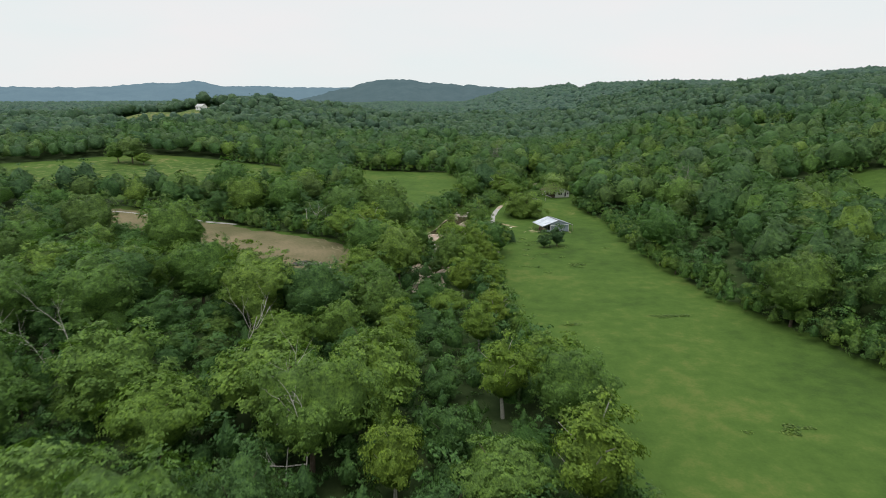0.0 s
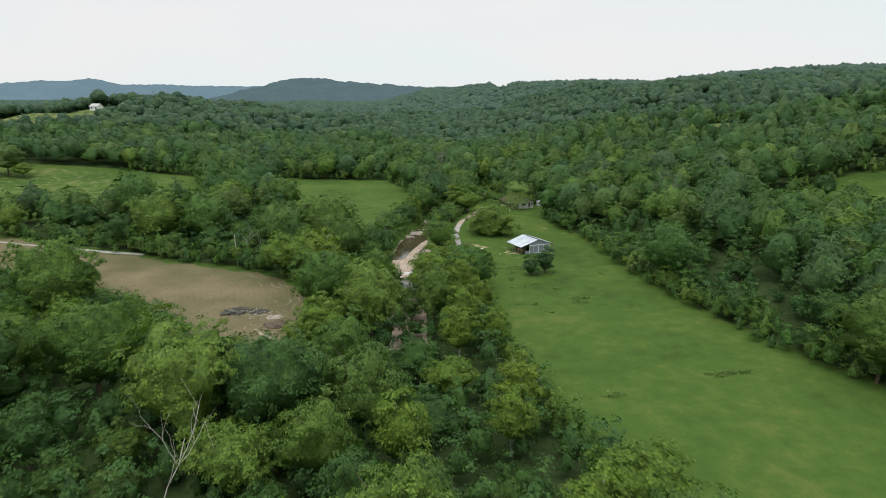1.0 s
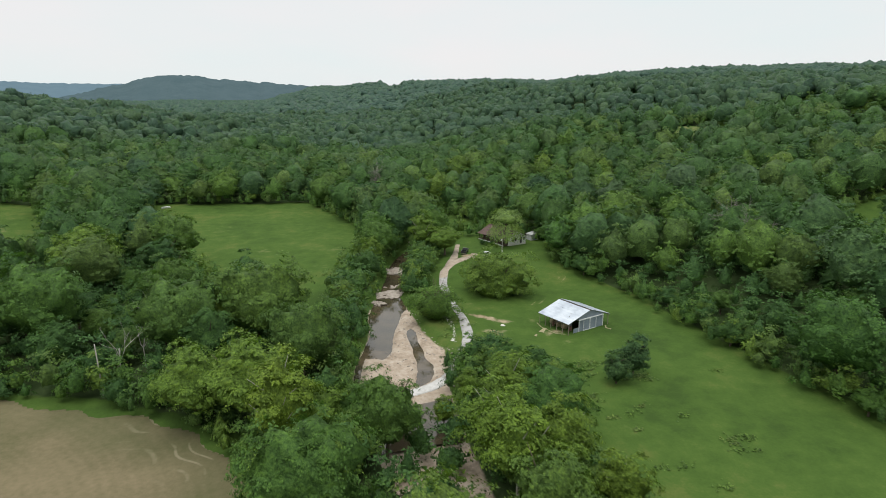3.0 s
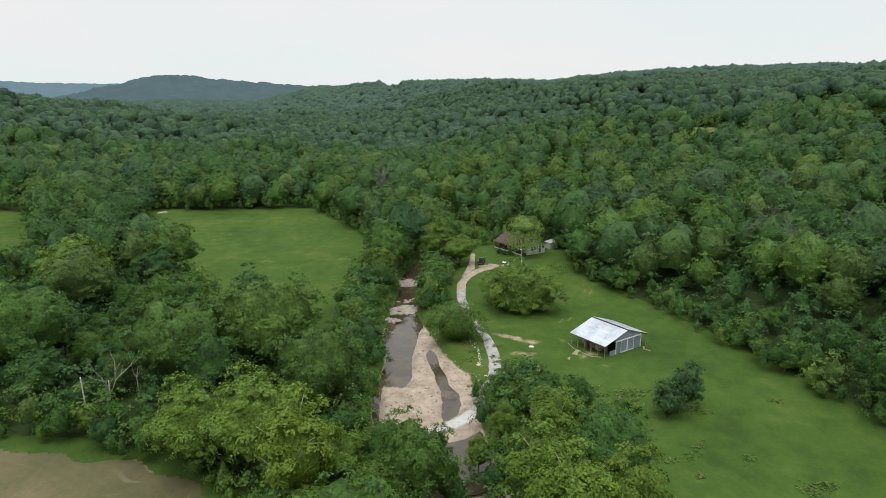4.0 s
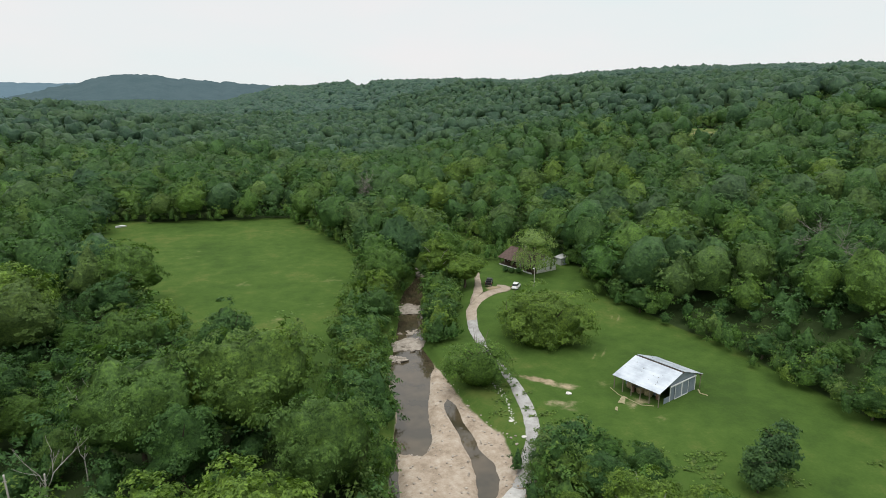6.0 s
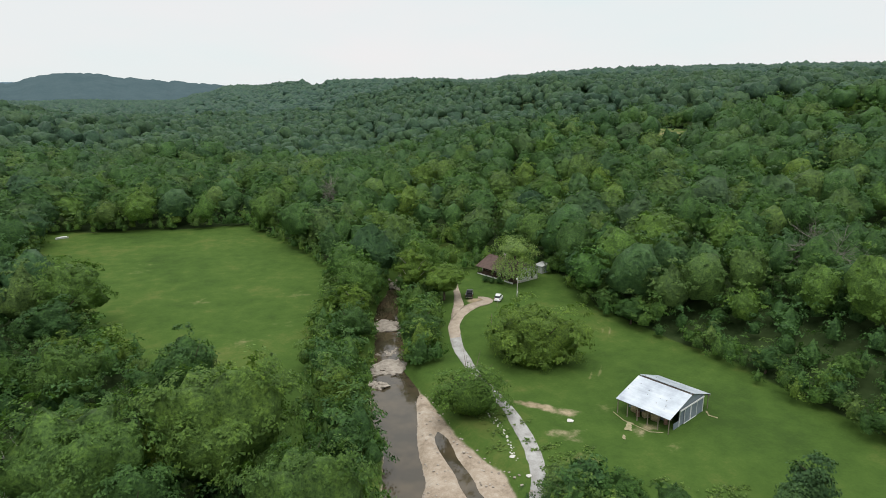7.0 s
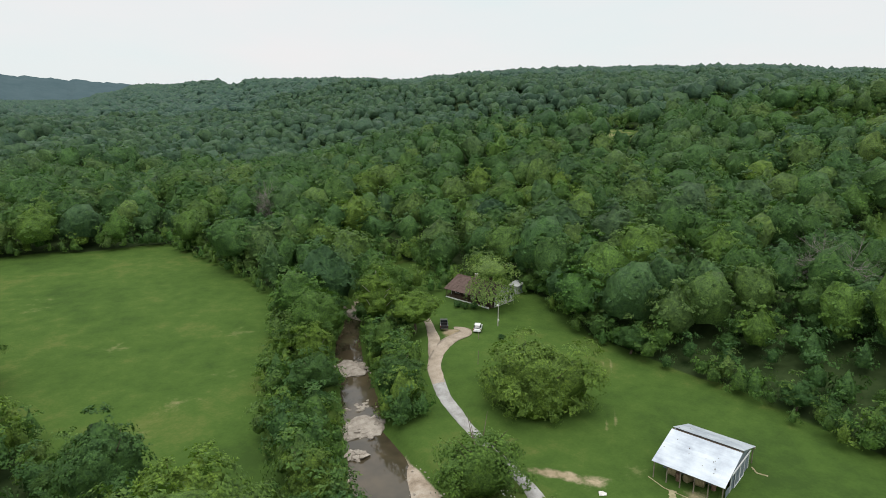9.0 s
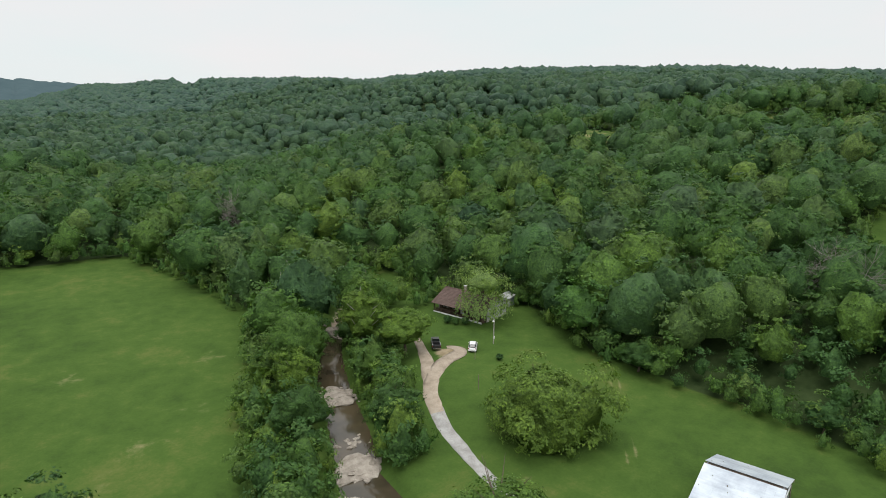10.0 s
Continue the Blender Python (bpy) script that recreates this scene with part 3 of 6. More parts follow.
def join(pieces):
    """Several (corners, triangles, normals) as one."""
    v, f, n, k = [], [], [], 0
    for a, b, c in pieces:
        v.append(a), f.append(b + k), n.append(c)
        k += len(a)
    return np.concatenate(v), np.concatenate(f), np.concatenate(n)


def leaf_cards(rng, at, out, size, flat=0.26):
    """Small pointed leaf sprays at given places, facing outwards with much scatter."""
    k = len(at)
    nrm = unit(out + rng.normal(0, flat, (k, 3)))
    nrm = nrm * np.where((nrm * out).sum(1, keepdims=True) < 0, -1, 1)
    side = unit(np.cross(nrm, rng.normal(0, 1, (k, 3))))
    up = np.cross(nrm, side)
    s = size * rng.uniform(0.6, 1.35, (k, 1))
    tri = np.stack([at - side * s * 0.42 - up * s * 0.28, at + side * s * 0.42 - up * s * 0.22, at + up * s * 0.62 + side * s * rng.normal(0, 0.2, (k, 1))], 1)
    soft = unit(out + 0.3 * nrm)
    return tri.reshape(-1, 3), np.arange(k * 3).reshape(-1, 3), np.repeat(soft, 3, 0)


def broad_crown(rng, radius, low, top, lobes, clumps, leaves, size, ball=2, scatter=0.42, core=0.8, lobe=(0.22, 0.36), cut=False, fill=0.93, even=1.0, rough=0.05, belly=0.45):
    """A broad crown: lobes made of clumps of leaf sprays over a dim lobed heart, uneven in outline."""
    mid, half = low + (top - low) * belly, (top - low) * max(0.5, 0.95 - belly)
    wob = rng.uniform(0, 6.28, 4)
    centres, sizes, dirs, pieces = [], [], [], []
    for i in range(lobes):
        # spread over the dome, denser towards the top
        zf = 1 - 1.5 * ((i + rng.uniform(0.2, 0.8)) / lobes)
        a = i * 2.39996 + rng.normal(0, 0.4)
        ring = math.sqrt(max(0.0, 1 - zf * zf))
        d = np.array([math.cos(a) * ring, math.sin(a) * ring, zf])
        uneven = 1 + even * (0.12 * math.sin(2 * a + wob[0]) + 0.09 * math.sin(3 * a + wob[1]) * ring)
        reach = (0.7 + even * rng.uniform(-0.13, 0.1)) * uneven
        centres.append(d * [radius * reach, radius * reach, half * min(reach, 0.95)] + [0, 0, mid + rng.normal(0, 0.45)])
        sizes.append(radius * rng.uniform(*lobe)), dirs.append(d)
    C, S, D = np.array(centres), np.array(sizes), np.array(dirs)
    squash = np.array([1.0, 1.0, 0.85])
    if clumps:
        n = lobes * clumps
        cd = unit(rng.normal(0, 1, (n, 3)) + 0.7 * np.repeat(D, clumps, 0) + [0, 0, 0.65])
        cd[:, 2] = np.where(cd[:, 2] < -0.35, -cd[:, 2], cd[:, 2])
        cc = np.repeat(C, clumps, 0) + cd * np.repeat(S, clumps)[:, None] * squash * rng.uniform(0.9, 1.06, (n, 1))
        # sprays hang off each clump like small fans
        at = np.repeat(cc, leaves, 0) + rng.normal(0, scatter, (n * leaves, 3)) * [1, 1, 0.55]
        at[:, 2] -= 0.25 * np.hypot(at[:, 0] - np.repeat(cc[:, 0], leaves), at[:, 1] - np.repeat(cc[:, 1], leaves))
        round_ = unit((at - [0, 0, mid - 0.3 * half]) / [radius, radius, half])
        out = unit(1.0 * np.repeat(cd, leaves, 0) + 0.55 * round_)
        pieces.append(leaf_cards(rng, at, out, size))
    # the heart follows the lobes from within
    bv, bf = BALL[ball]
    eye = np.array([0, 0, mid - 0.15 * half])
    w = unit(bv * [radius, radius, half])
    rel = C - eye
    along = w @ rel.T
    miss = np.maximum((rel ** 2).sum(1)[None] - along ** 2, 0)
    r2 = (S * core) ** 2
    hit = np.where(miss < r2[None], along + np.sqrt(np.maximum(r2[None] - miss, 0)), 0).max(1)
    floor = 0.55 / np.sqrt((w[:, 0] / radius) ** 2 + (w[:, 1] / radius) ** 2 + (w[:, 2] / half) ** 2)
    body = eye + w * np.maximum(hit * fill, floor)[:, None] * (1 + rng.normal(0, rough, (len(bv), 1)))
    if cut:
        bf = bf[bv[bf][:, :, 2].mean(1) > -0.5]
    # the heart's own soft normals, so that lobes catch the light one by one
    fn = np.cross(body[bf[:, 1]] - body[bf[:, 0]], body[bf[:, 2]] - body[bf[:, 0]])
    vn = np.zeros_like(body)
    for q in range(3):
        np.add.at(vn, bf[:, q], fn)
    pieces.append((body, bf, unit(unit(vn) + 0.35 * w)))
    if clumps:
        # leaf sprays over the heart too
        k = int(lobes * clumps * leaves * 0.4)
        f = bf[rng.integers(0, len(bf), k)]
        u = rng.dirichlet((1, 1, 1), k)
        at = (body[f] * u[:, :, None]).sum(1)
        out = unit((vn[f] * u[:, :, None]).sum(1))
        pieces.append(leaf_cards(rng, at + out * rng.uniform(0.0, 0.3, (k, 1)), out, size * 1.05))
    return join(pieces)


def cone_crown(rng, radius, low, top, tiers, sprays, size):
    """A pointed evergreen crown of drooping tiers."""
    pieces = []
    for i in range(tiers):
        f = i / (tiers - 1)
        z, r = low + (top - low) * f, radius * (1 - f) ** 0.8 + 0.15
        k = max(5, int(sprays * (1 - f * 0.75)))
        a = rng.uniform(0, 2 * np.pi, k)
        reach = r * rng.uniform(0.45, 1.08, k)
        at = np.column_stack([np.cos(a) * reach, np.sin(a) * reach, z - 0.25 * reach + rng.normal(0, 0.25, k)])
        out = unit(np.column_stack([np.cos(a), np.sin(a), np.full(k, 0.45)]))
        pieces.append(leaf_cards(rng, at, out, size))
    bv, bf = BALL[2]
    body = bv * [radius * 0.62, radius * 0.62, (top - low) * 0.5] + [0, 0, (low + top) / 2 - 0.3]
    taper = np.clip(1.25 - (body[:, 2] - low) / (top - low), 0.15, 1.2)
    body[:, :2] *= taper[:, None]
    pieces.append((body, bf, unit(bv + [0, 0, 0.2])))
    return join(pieces)


def weeping_crown(rng, radius, low, top, strands):
    """A willow: domes of fine foliage with hanging strands."""
    pieces = [broad_crown(rng, radius, top - (top - low) * 0.5, top, 18, 9, 10, 0.28, 2, 0.45, 0.45, (0.2, 0.36), False, 0.35, 1.8)]
    a = rng.uniform(0, 2 * np.pi, strands)
    r = radius * np.sqrt(rng.uniform(0.25, 1.1, strands))
    zt = top - (top - low) * (0.25 + 0.45 * (r / radius) ** 2)
    for i in range(9):
        f = i / 8
        at = np.column_stack([np.cos(a) * (r + 0.3 * f), np.sin(a) * (r + 0.3 * f), zt - (zt - low) * f * rng.uniform(0.7, 1, strands)])
        out = unit(np.column_stack([np.cos(a), np.sin(a), np.full(strands, 0.3)]))
        pieces.append(leaf_cards(rng, at + rng.normal(0, 0.14, at.shape), out, 0.38))
    return join(pieces)


def tube(points, radii, sides=6):
    """A tapering round limb along a line."""
    p, verts = np.array(points, float), []
    t = unit(np.gradient(p, axis=0))
    for q, d, r in zip(p, t, radii):
        s = unit(np.cross(d, [0.31, 0.95, 0.11]))
        u = np.cross(d, s)
        for k in range(sides):
            a = 2 * math.pi * k / sides
            verts.append(q + r * (math.cos(a) * s + math.sin(a) * u))
    tris = []
    for i in range(len(p) - 1):
        for k in range(sides):
            a, b = i * sides + k, i * sides + (k + 1) % sides
            tris += [(a, b, b + sides), (a, b + sides, a + sides)]
    v = np.array(verts)
    return v, np.array(tris), unit(v - np.repeat(p, sides, 0))


def trunk_of(rng, tall, thick, limbs, spread, sides=6):
    """A trunk with limbs that reach into the crown."""
    lean = rng.normal(0, 0.04, 2)
    line = [np.array([lean[0] * z, lean[1] * z, z]) + np.array([*rng.normal(0, 0.05 * thick / 0.25, 2), 0]) for z in np.linspace(-0.4, tall, 6)]
    pieces = [tube(line, np.linspace(thick * 1.25, thick * 0.35, 6), sides)]
    for i in range(limbs):
        z = tall * rng.uniform(0.35, 0.95)
        a = rng.uniform(0, 2 * math.pi)
        start = np.array([lean[0] * z, lean[1] * z, z])
        go = np.array([math.cos(a), math.sin(a), rng.uniform(0.4, 1.1)])
        length = spread * rng.uniform(0.5, 1.0)
        mid = start + go * length * 0.5 + rng.normal(0, 0.1, 3)
        end = start + go * length + np.array([0, 0, 0.25 * length])
        pieces.append(tube([start, mid, end], [thick * 0.45, thick * 0.3, thick * 0.08], 5))
    return join(pieces)


def bare_branches(rng, tall, thick, forks):
    """A dead tree: forked bare limbs, forking again."""
    pieces = []

    def grow(start, go, length, r, depth):
        pts, d = [start], go
        for i in range(4):
            d = unit(d + rng.normal(0, 0.16, 3) + [0, 0, 0.06])
            pts.append(pts[-1] + d * length / 4)
        pieces.append(tube(pts, np.linspace(r, r * 0.4, 5), 5))
        if depth:
            for k in range(forks):
                j = rng.integers(2, 5)
                side = unit(d + rng.normal(0, 0.55, 3))
                grow(pts[j], side, length * rng.uniform(0.4, 0.65), r * 0.45, depth - 1)
    grow(np.array([0, 0, -0.3]), np.array([0, 0, 1.0]), tall, thick, 2)
    return join(pieces)


def make_tree(name, crown, trunk, leaf, bark, label, category, group):
    """A tree as one thing: trunk and crown under an empty at its foot."""
    top = tagged(new(name), label, category, group)
    for part_name, (v, f, nr), mat in (("trunk", trunk, bark), ("crown", crown, leaf)):
        ob = new(part_name, mesh_of(part_name, v, f, mat, nr))
        ob.parent = top
    return top


def stand(x, y, turn=0.0, size=1.0, flat=1.0):
    """The pose of a thing that stands on the land."""
    return pose(x, y, float(land(x, y)) - 0.05, 0, 0, turn) @ Matrix.Diagonal((size, size, size * flat, 1))


# model trees; the first use of each stands where it is placed, the rest are copies
MODELS, USED = {}, set()


def plant(kind, x, y, turn, size=1.0, flat=1.0):
    ob = MODELS[kind]
    m = stand(x, y, turn, size, flat)
    if kind in USED:
        return copy_thing(ob, m)
    USED.add(kind)
    ob.matrix_basis = m
    return ob


def models():
    rng = np.random.default_rng(11)
    for i in range(5):
        r = 5.0 + 0.4 * i
        MODELS["green", i] = make_tree("tree", broad_crown(rng, r, 2.2, 13.4 + 0.6 * i, 19 + 2 * i, 16, 16, 0.33, 3, 0.26, 0.88, (0.25, 0.40), False, 0.82, 1.5), trunk_of(rng, 9.5, 0.3, 6, 4.2), LEAF, BARK, "tall green broadleaf tree with a full uneven crown", "tree", "woodland trees")
    for i in range(3):
        MODELS["dark", i] = make_tree("tree", broad_crown(rng, 4.9 + 0.5 * i, 2.0, 13.0 + 0.7 * i, 20 + 2 * i, 15, 16, 0.33, 3, 0.26, 0.88, (0.25, 0.40), False, 0.82, 1.4), trunk_of(rng, 9, 0.28, 5, 4), LEAF_DARK, BARK, "dark green broadleaf tree in dense summer leaf", "tree", "woodland trees")
    for i in range(2):
        MODELS["light", i] = make_tree("tree", broad_crown(rng, 6.0 + 0.7 * i, 2.4, 13.6 + 0.8 * i, 27, 16, 16, 0.34, 3, 0.26, 0.88, (0.22, 0.36), False, 0.82, 1.4), trunk_of(rng, 9.5, 0.3, 6, 4.2), LEAF_LIGHT, BARK, "large light-green broadleaf tree with a domed crown", "tree", "woodland trees")
    for i in range(2):
        MODELS["yellow", i] = make_tree("tree", broad_crown(rng, 4.2 + 0.5 * i, 2.6, 14.6 + i, 24, 15, 14, 0.34, 2, 0.3, 0.88, (0.22, 0.36), False, 0.78, 1.4), trunk_of(rng, 10.5, 0.26, 7, 4), LEAF_YELLOW, BARK_PALE, "yellow-green sycamore with pale limbs by the creek", "tree", "creekside sycamores")
    for i in range(2):
        MODELS["shrub", i] = make_tree("bush", broad_crown(rng, 2.2 + 0.3 * i, 0.2, 4.2 + 0.6 * i, 12, 8, 9, 0.42, 2, 0.3, 0.8, (0.3, 0.45)), trunk_of(rng, 2.4, 0.1, 3, 1.6), (LEAF, LEAF_DARK)[i], BARK, "low leafy bush at the woodland edge", "bush", "woodland edge bushes")
    MODELS["needle", 0] = make_tree("conifer", cone_crown(rng, 2.5, 0.8, 8.0, 18, 120, 0.55), trunk_of(rng, 6.5, 0.16, 0, 1), LEAF_NEEDLE, BARK, "dark green cone-shaped evergreen", "conifer", "evergreens")
    MODELS["pine", 0] = make_tree("pine", broad_crown(rng, 2.7, 0.3, 7.0, 22, 11, 11, 0.34, 2, 0.3, 0.8, (0.2, 0.34), False, 0.72), trunk_of(rng, 5, 0.15, 4, 1.8), LEAF_NEEDLE, BARK, "dark young pine standing in the meadow", "pine", "meadow pines")
    MODELS["willow", 0] = make_tree("willow", weeping_crown(rng, 4.5, 2.0, 10.2, 230), trunk_of(rng, 6.5, 0.3, 7, 3.4), LEAF_WILLOW, BARK, "pale green weeping willow in front of the house", "willow tree", "")
    MODELS["oak", 0] = make_tree("oak", broad_crown(rng, 7.3, 0.3, 10.6, 50, 16, 15, 0.32, 3, 0.32, 0.82, (0.17, 0.29), False, 0.78, 1.5, 0.05, 0.3), trunk_of(rng, 5.5, 0.36, 8, 5), LEAF, BARK, "broad spreading green tree on the lawn", "tree", "")
    MODELS["airy", 0] = make_tree("tree", broad_crown(rng, 5.6, 0.8, 9.6, 30, 14, 11, 0.34, 2, 0.36, 0.7, (0.2, 0.32), False, 0.5, 1.6, 0.05, 0.35), trunk_of(rng, 6.5, 0.2, 10, 4), LEAF, BARK, "thin-leaved green tree hanging over the drive", "tree", "")
    MODELS["sparse", 0] = make_tree("sycamore", broad_crown(rng, 3.0, 3.5, 12.5, 12, 9, 10, 0.46, 2, 0.5, 0.6, (0.25, 0.4)), trunk_of(rng, 11.5, 0.2, 10, 3.4), LEAF_YELLOW, BARK_PALE, "thin yellow-green sycamore showing pale limbs", "tree", "creekside sycamores")


models()


def clear_of(x, y, margin):
    return float(open_land(np.array([x]), np.array([y]))[0]) > margin


PLACED = []
# trees that stand out, one by one: kind, x, y, size, height
for kind, i, x, y, size, flat in [
    ("oak", 0, 31.6, 242.0, 1.2, 0.92), ("willow", 0, 49.3, 277.0, 1.15, 0.92), ("light", 1, 29.4, 274.0, 0.8, 0.78),
    ("airy", 0, 12.7, 230.2, 1.08, 1.0), ("pine", 0, 32.0, 192.6, 0.92, 0.9), ("pine", 0, 36.4, 194.4, 1.1, 1.2),
    ("dark", 2, 20.0, 198.0, 0.5, 0.85), ("needle", 0, 22.6, 200.4, 0.6, 0.8), ("dark", 1, 14.2, 198.5, 0.68, 0.8), ("green", 1, 17.0, 203.0, 0.6, 0.8), ("airy", 0, 9.8, 203.4, 0.6, 0.9), ("airy", 0, 12.6, 206.4, 0.62, 0.9), ("shrub", 0, 13.8, 210.0, 1.0, 0.8), ("shrub", 1, 15.4, 206.5, 1.2, 1.1),
    ("yellow", 0, 3.0, 168.5, 1.1, 0.95), ("yellow", 1, 9.5, 170.0, 0.9, 0.95), ("yellow", 1, 7.0, 152.0, 0.95, 0.95), ("yellow", 0, 9.0, 86.0, 0.95, 0.95), ("yellow", 1, 6.8, 110.0, 0.9, 0.95), ("yellow", 0, 10.5, 119.0, 0.8, 0.9), ("yellow", 1, 4.5, 141.0, 0.9, 0.95),
    ("light", 0, -25.0, 196.0, 1.25, 0.82), ("light", 1, -17.6, 190.5, 1.05, 0.92), ("light", 0, -32.5, 199.5, 0.9, 0.95), ("yellow", 0, -21.5, 186.5, 1.1, 0.9), ("light", 1, -13.5, 183.0, 0.9, 0.9), ("light", 1, -37.0, 73.5, 1.3, 1.0), ("light", 0, -10.5, 80.0, 1.1, 1.0), ("green", 4, -11.0, 151.0, 1.15, 0.95), ("light", 0, -20.5, 172.0, 0.9, 0.95), ("light", 1, 1.0, 127.0, 0.85, 1.0), ("light", 1, -43.0, 141.0, 0.9, 0.95), ("light", 0, -63.0, 148.0, 0.9, 1.0),
    ("yellow", 0, -29.5, 224.0, 0.6, 1.1), ("yellow", 1, -24.2, 140.5, 0.74, 1.0), ("yellow", 1, 1.5, 190.5, 0.5, 0.85), ("green", 0, -4.5, 192.0, 0.5, 0.85), ("yellow", 0, 6.2, 193.5, 0.48, 0.85), ("green", 3, -9.5, 194.5, 0.55, 0.85), ("sparse", 0, 22.5, 303.0, 1.0, 1.0), ("sparse", 0, 17.5, 300.0, 0.85, 1.0),
    ("dark", 0, 149.0, 235.5, 0.85, 0.95), ("dark", 1, 153.0, 211.0, 0.7, 0.85), ("yellow", 0, 118.0, 258.0, 0.75, 1.0), ("yellow", 1, 106.0, 261.5, 0.7, 0.95),
    ("green", 0, -2.0, 166.5, 0.95, 1.08), ("green", 2, 2.2, 159.0, 0.9, 1.1), ("yellow", 1, 6.2, 163.0, 0.85, 1.05), ("green", 2, -8.4, 184.5, 0.90, 1.05), ("yellow", 0, 8.4, 183.5, 0.85, 0.95), ("green", 3, -11.0, 190.5, 0.95, 1.05), ("yellow", 1, 12.0, 189.5, 0.90, 0.84), ("green", 1, -17.0, 200.0, 0.89, 0.92), ("green", 4, -17.0, 208.0, 0.79, 0.92), ("green", 2, -15.2, 215.5, 0.72, 0.92), ("green", 0, -11.6, 222.0, 0.74, 0.97), ("green", 0, -7.3, 229.5, 0.74, 0.92), ("green", 2, -5.3, 237.0, 0.72, 0.97), ("green", 3, -2.5, 245.0, 0.79, 0.92), ("green", 1, 0.9, 252.5, 0.76, 0.96), ("green", 2, 4.3, 260.5, 0.74, 1.0), ("yellow", 1, 7.2, 268.5, 0.8, 0.98), ("green", 4, 11.2, 277.5, 0.74, 0.98), ("dark", 0, 16.0, 286.0, 0.90, 0.92), ("green", 1, 17.6, 262.5, 0.86, 0.92), ("green", 3, 20.8, 270.0, 0.89, 0.97), ("green", 2, 15.6, 255.0, 0.74, 0.87), ("shrub", 0, 12.6, 249.5, 0.98, 0.83), ("yellow", 0, 24.6, 280.0, 0.96, 0.92), ("green", 0, 25.4, 288.0, 0.96, 0.92), ("green", 2, 31.5, 292.0, 0.96, 0.92),
    ("green", 2, -24.5, 243.5, 0.95, 0.9), ("light", 0, -19.0, 235.5, 0.8, 0.92), ("yellow", 1, -28.0, 238.0, 0.7, 0.8), ("green", 3, -50.5, 147.0, 1.1, 1.12), ("green", 1, -56.5, 150.0, 0.9, 1.1), ("dark", 1, -90.0, 170.0, 1.0, 1.1), ("dark", 2, -96.0, 176.0, 1.0, 1.1), ("yellow", 0, 3.5, 176.0, 1.0, 0.86), ("yellow", 1, 17.0, 186.0, 0.85, 0.78), ("light", 1, -20.5, 179.5, 0.95, 0.9), ("green", 4, -20.0, 169.5, 0.9, 0.95), ("green", 1, -20.0, 158.0, 0.9, 0.95), ("light", 0, -19.5, 149.0, 0.85, 0.95),
    ("green", 2, -182.0, 352.0, 1.2, 0.78), ("green", 4, -174.5, 353.0, 1.15, 0.8), ("light", 0, -166.5, 349.0, 0.7, 0.7),
]:
    if x < -9 and 140 < y < 205:
        size, flat = size * 0.97, flat * 1.06
    elif x < -15 and y < 330:
        size, flat = size * 1.05, flat * 1.1
    elif -15 < x < 19 and 198 < y < 264:
        flat *= 0.82
    plant((kind, i), x, y, 47 * x % 360, size, flat)
    PLACED.append((x, y, size))


# ---------- building blocks ----------
def block(bm, x0, x1, y0, y1, z0, z1, bevel=0.0):
    """A box with softened edges, added to a bmesh."""
    made = bmesh.ops.create_cube(bm, size=1.0)
    bmesh.ops.scale(bm, vec=(x1 - x0, y1 - y0, z1 - z0), verts=made["verts"])
    bmesh.ops.translate(bm, vec=((x0 + x1) / 2, (y0 + y1) / 2, (z0 + z1) / 2), verts=made["verts"])
    if bevel:
        edges = list({e for v in made["verts"] for e in v.link_edges})
        bmesh.ops.bevel(bm, geom=edges, offset=bevel, segments=2, affect="EDGES", profile=0.6)
    return bm


def box(*size, bevel=0.01):
    return block(bmesh.new(), *size, bevel=bevel)


def rod(bm, a, b, r0, r1=None, sides=8):
    """A round post from a to b."""
    a, b = Vector(a), Vector(b)
    made = bmesh.ops.create_cone(bm, segments=sides, radius1=r0, radius2=r0 if r1 is None else r1, depth=(b - a).length, cap_ends=True)
    turn = (b - a).to_track_quat("Z", "Y").to_matrix().to_4x4()
    bmesh.ops.transform(bm, matrix=Matrix.Translation((a + b) / 2) @ turn, verts=made["verts"])
    return bm


def part(name, bm, mat, parent, label="", smooth=False):
    """A bmesh as one mesh object under a thing or a part."""
    me = bpy.data.meshes.new(name)
    bm.to_mesh(me)
    bm.free()
    me.materials.append(mat)
    for q in me.polygons:
        q.use_smooth = smooth
    ob = new(name, me)
    ob.parent = parent
    return tagged(ob, label) if label else ob


def sheet(bm, corners, thick):
    """A flat sheet of four corners with thickness along its normal."""
    c = [Vector(q) for q in corners]
    nrm = (c[1] - c[0]).cross(c[3] - c[0]).normalized() * thick
    lo = [bm.verts.new(q) for q in c]
    hi = [bm.verts.new(q + nrm) for q in c]
    bm.faces.new(lo[::-1]), bm.faces.new(hi)
    for i in range(4):
        j = (i + 1) % 4
        bm.faces.new((lo[i], lo[j], hi[j], hi[i]))
    return bm


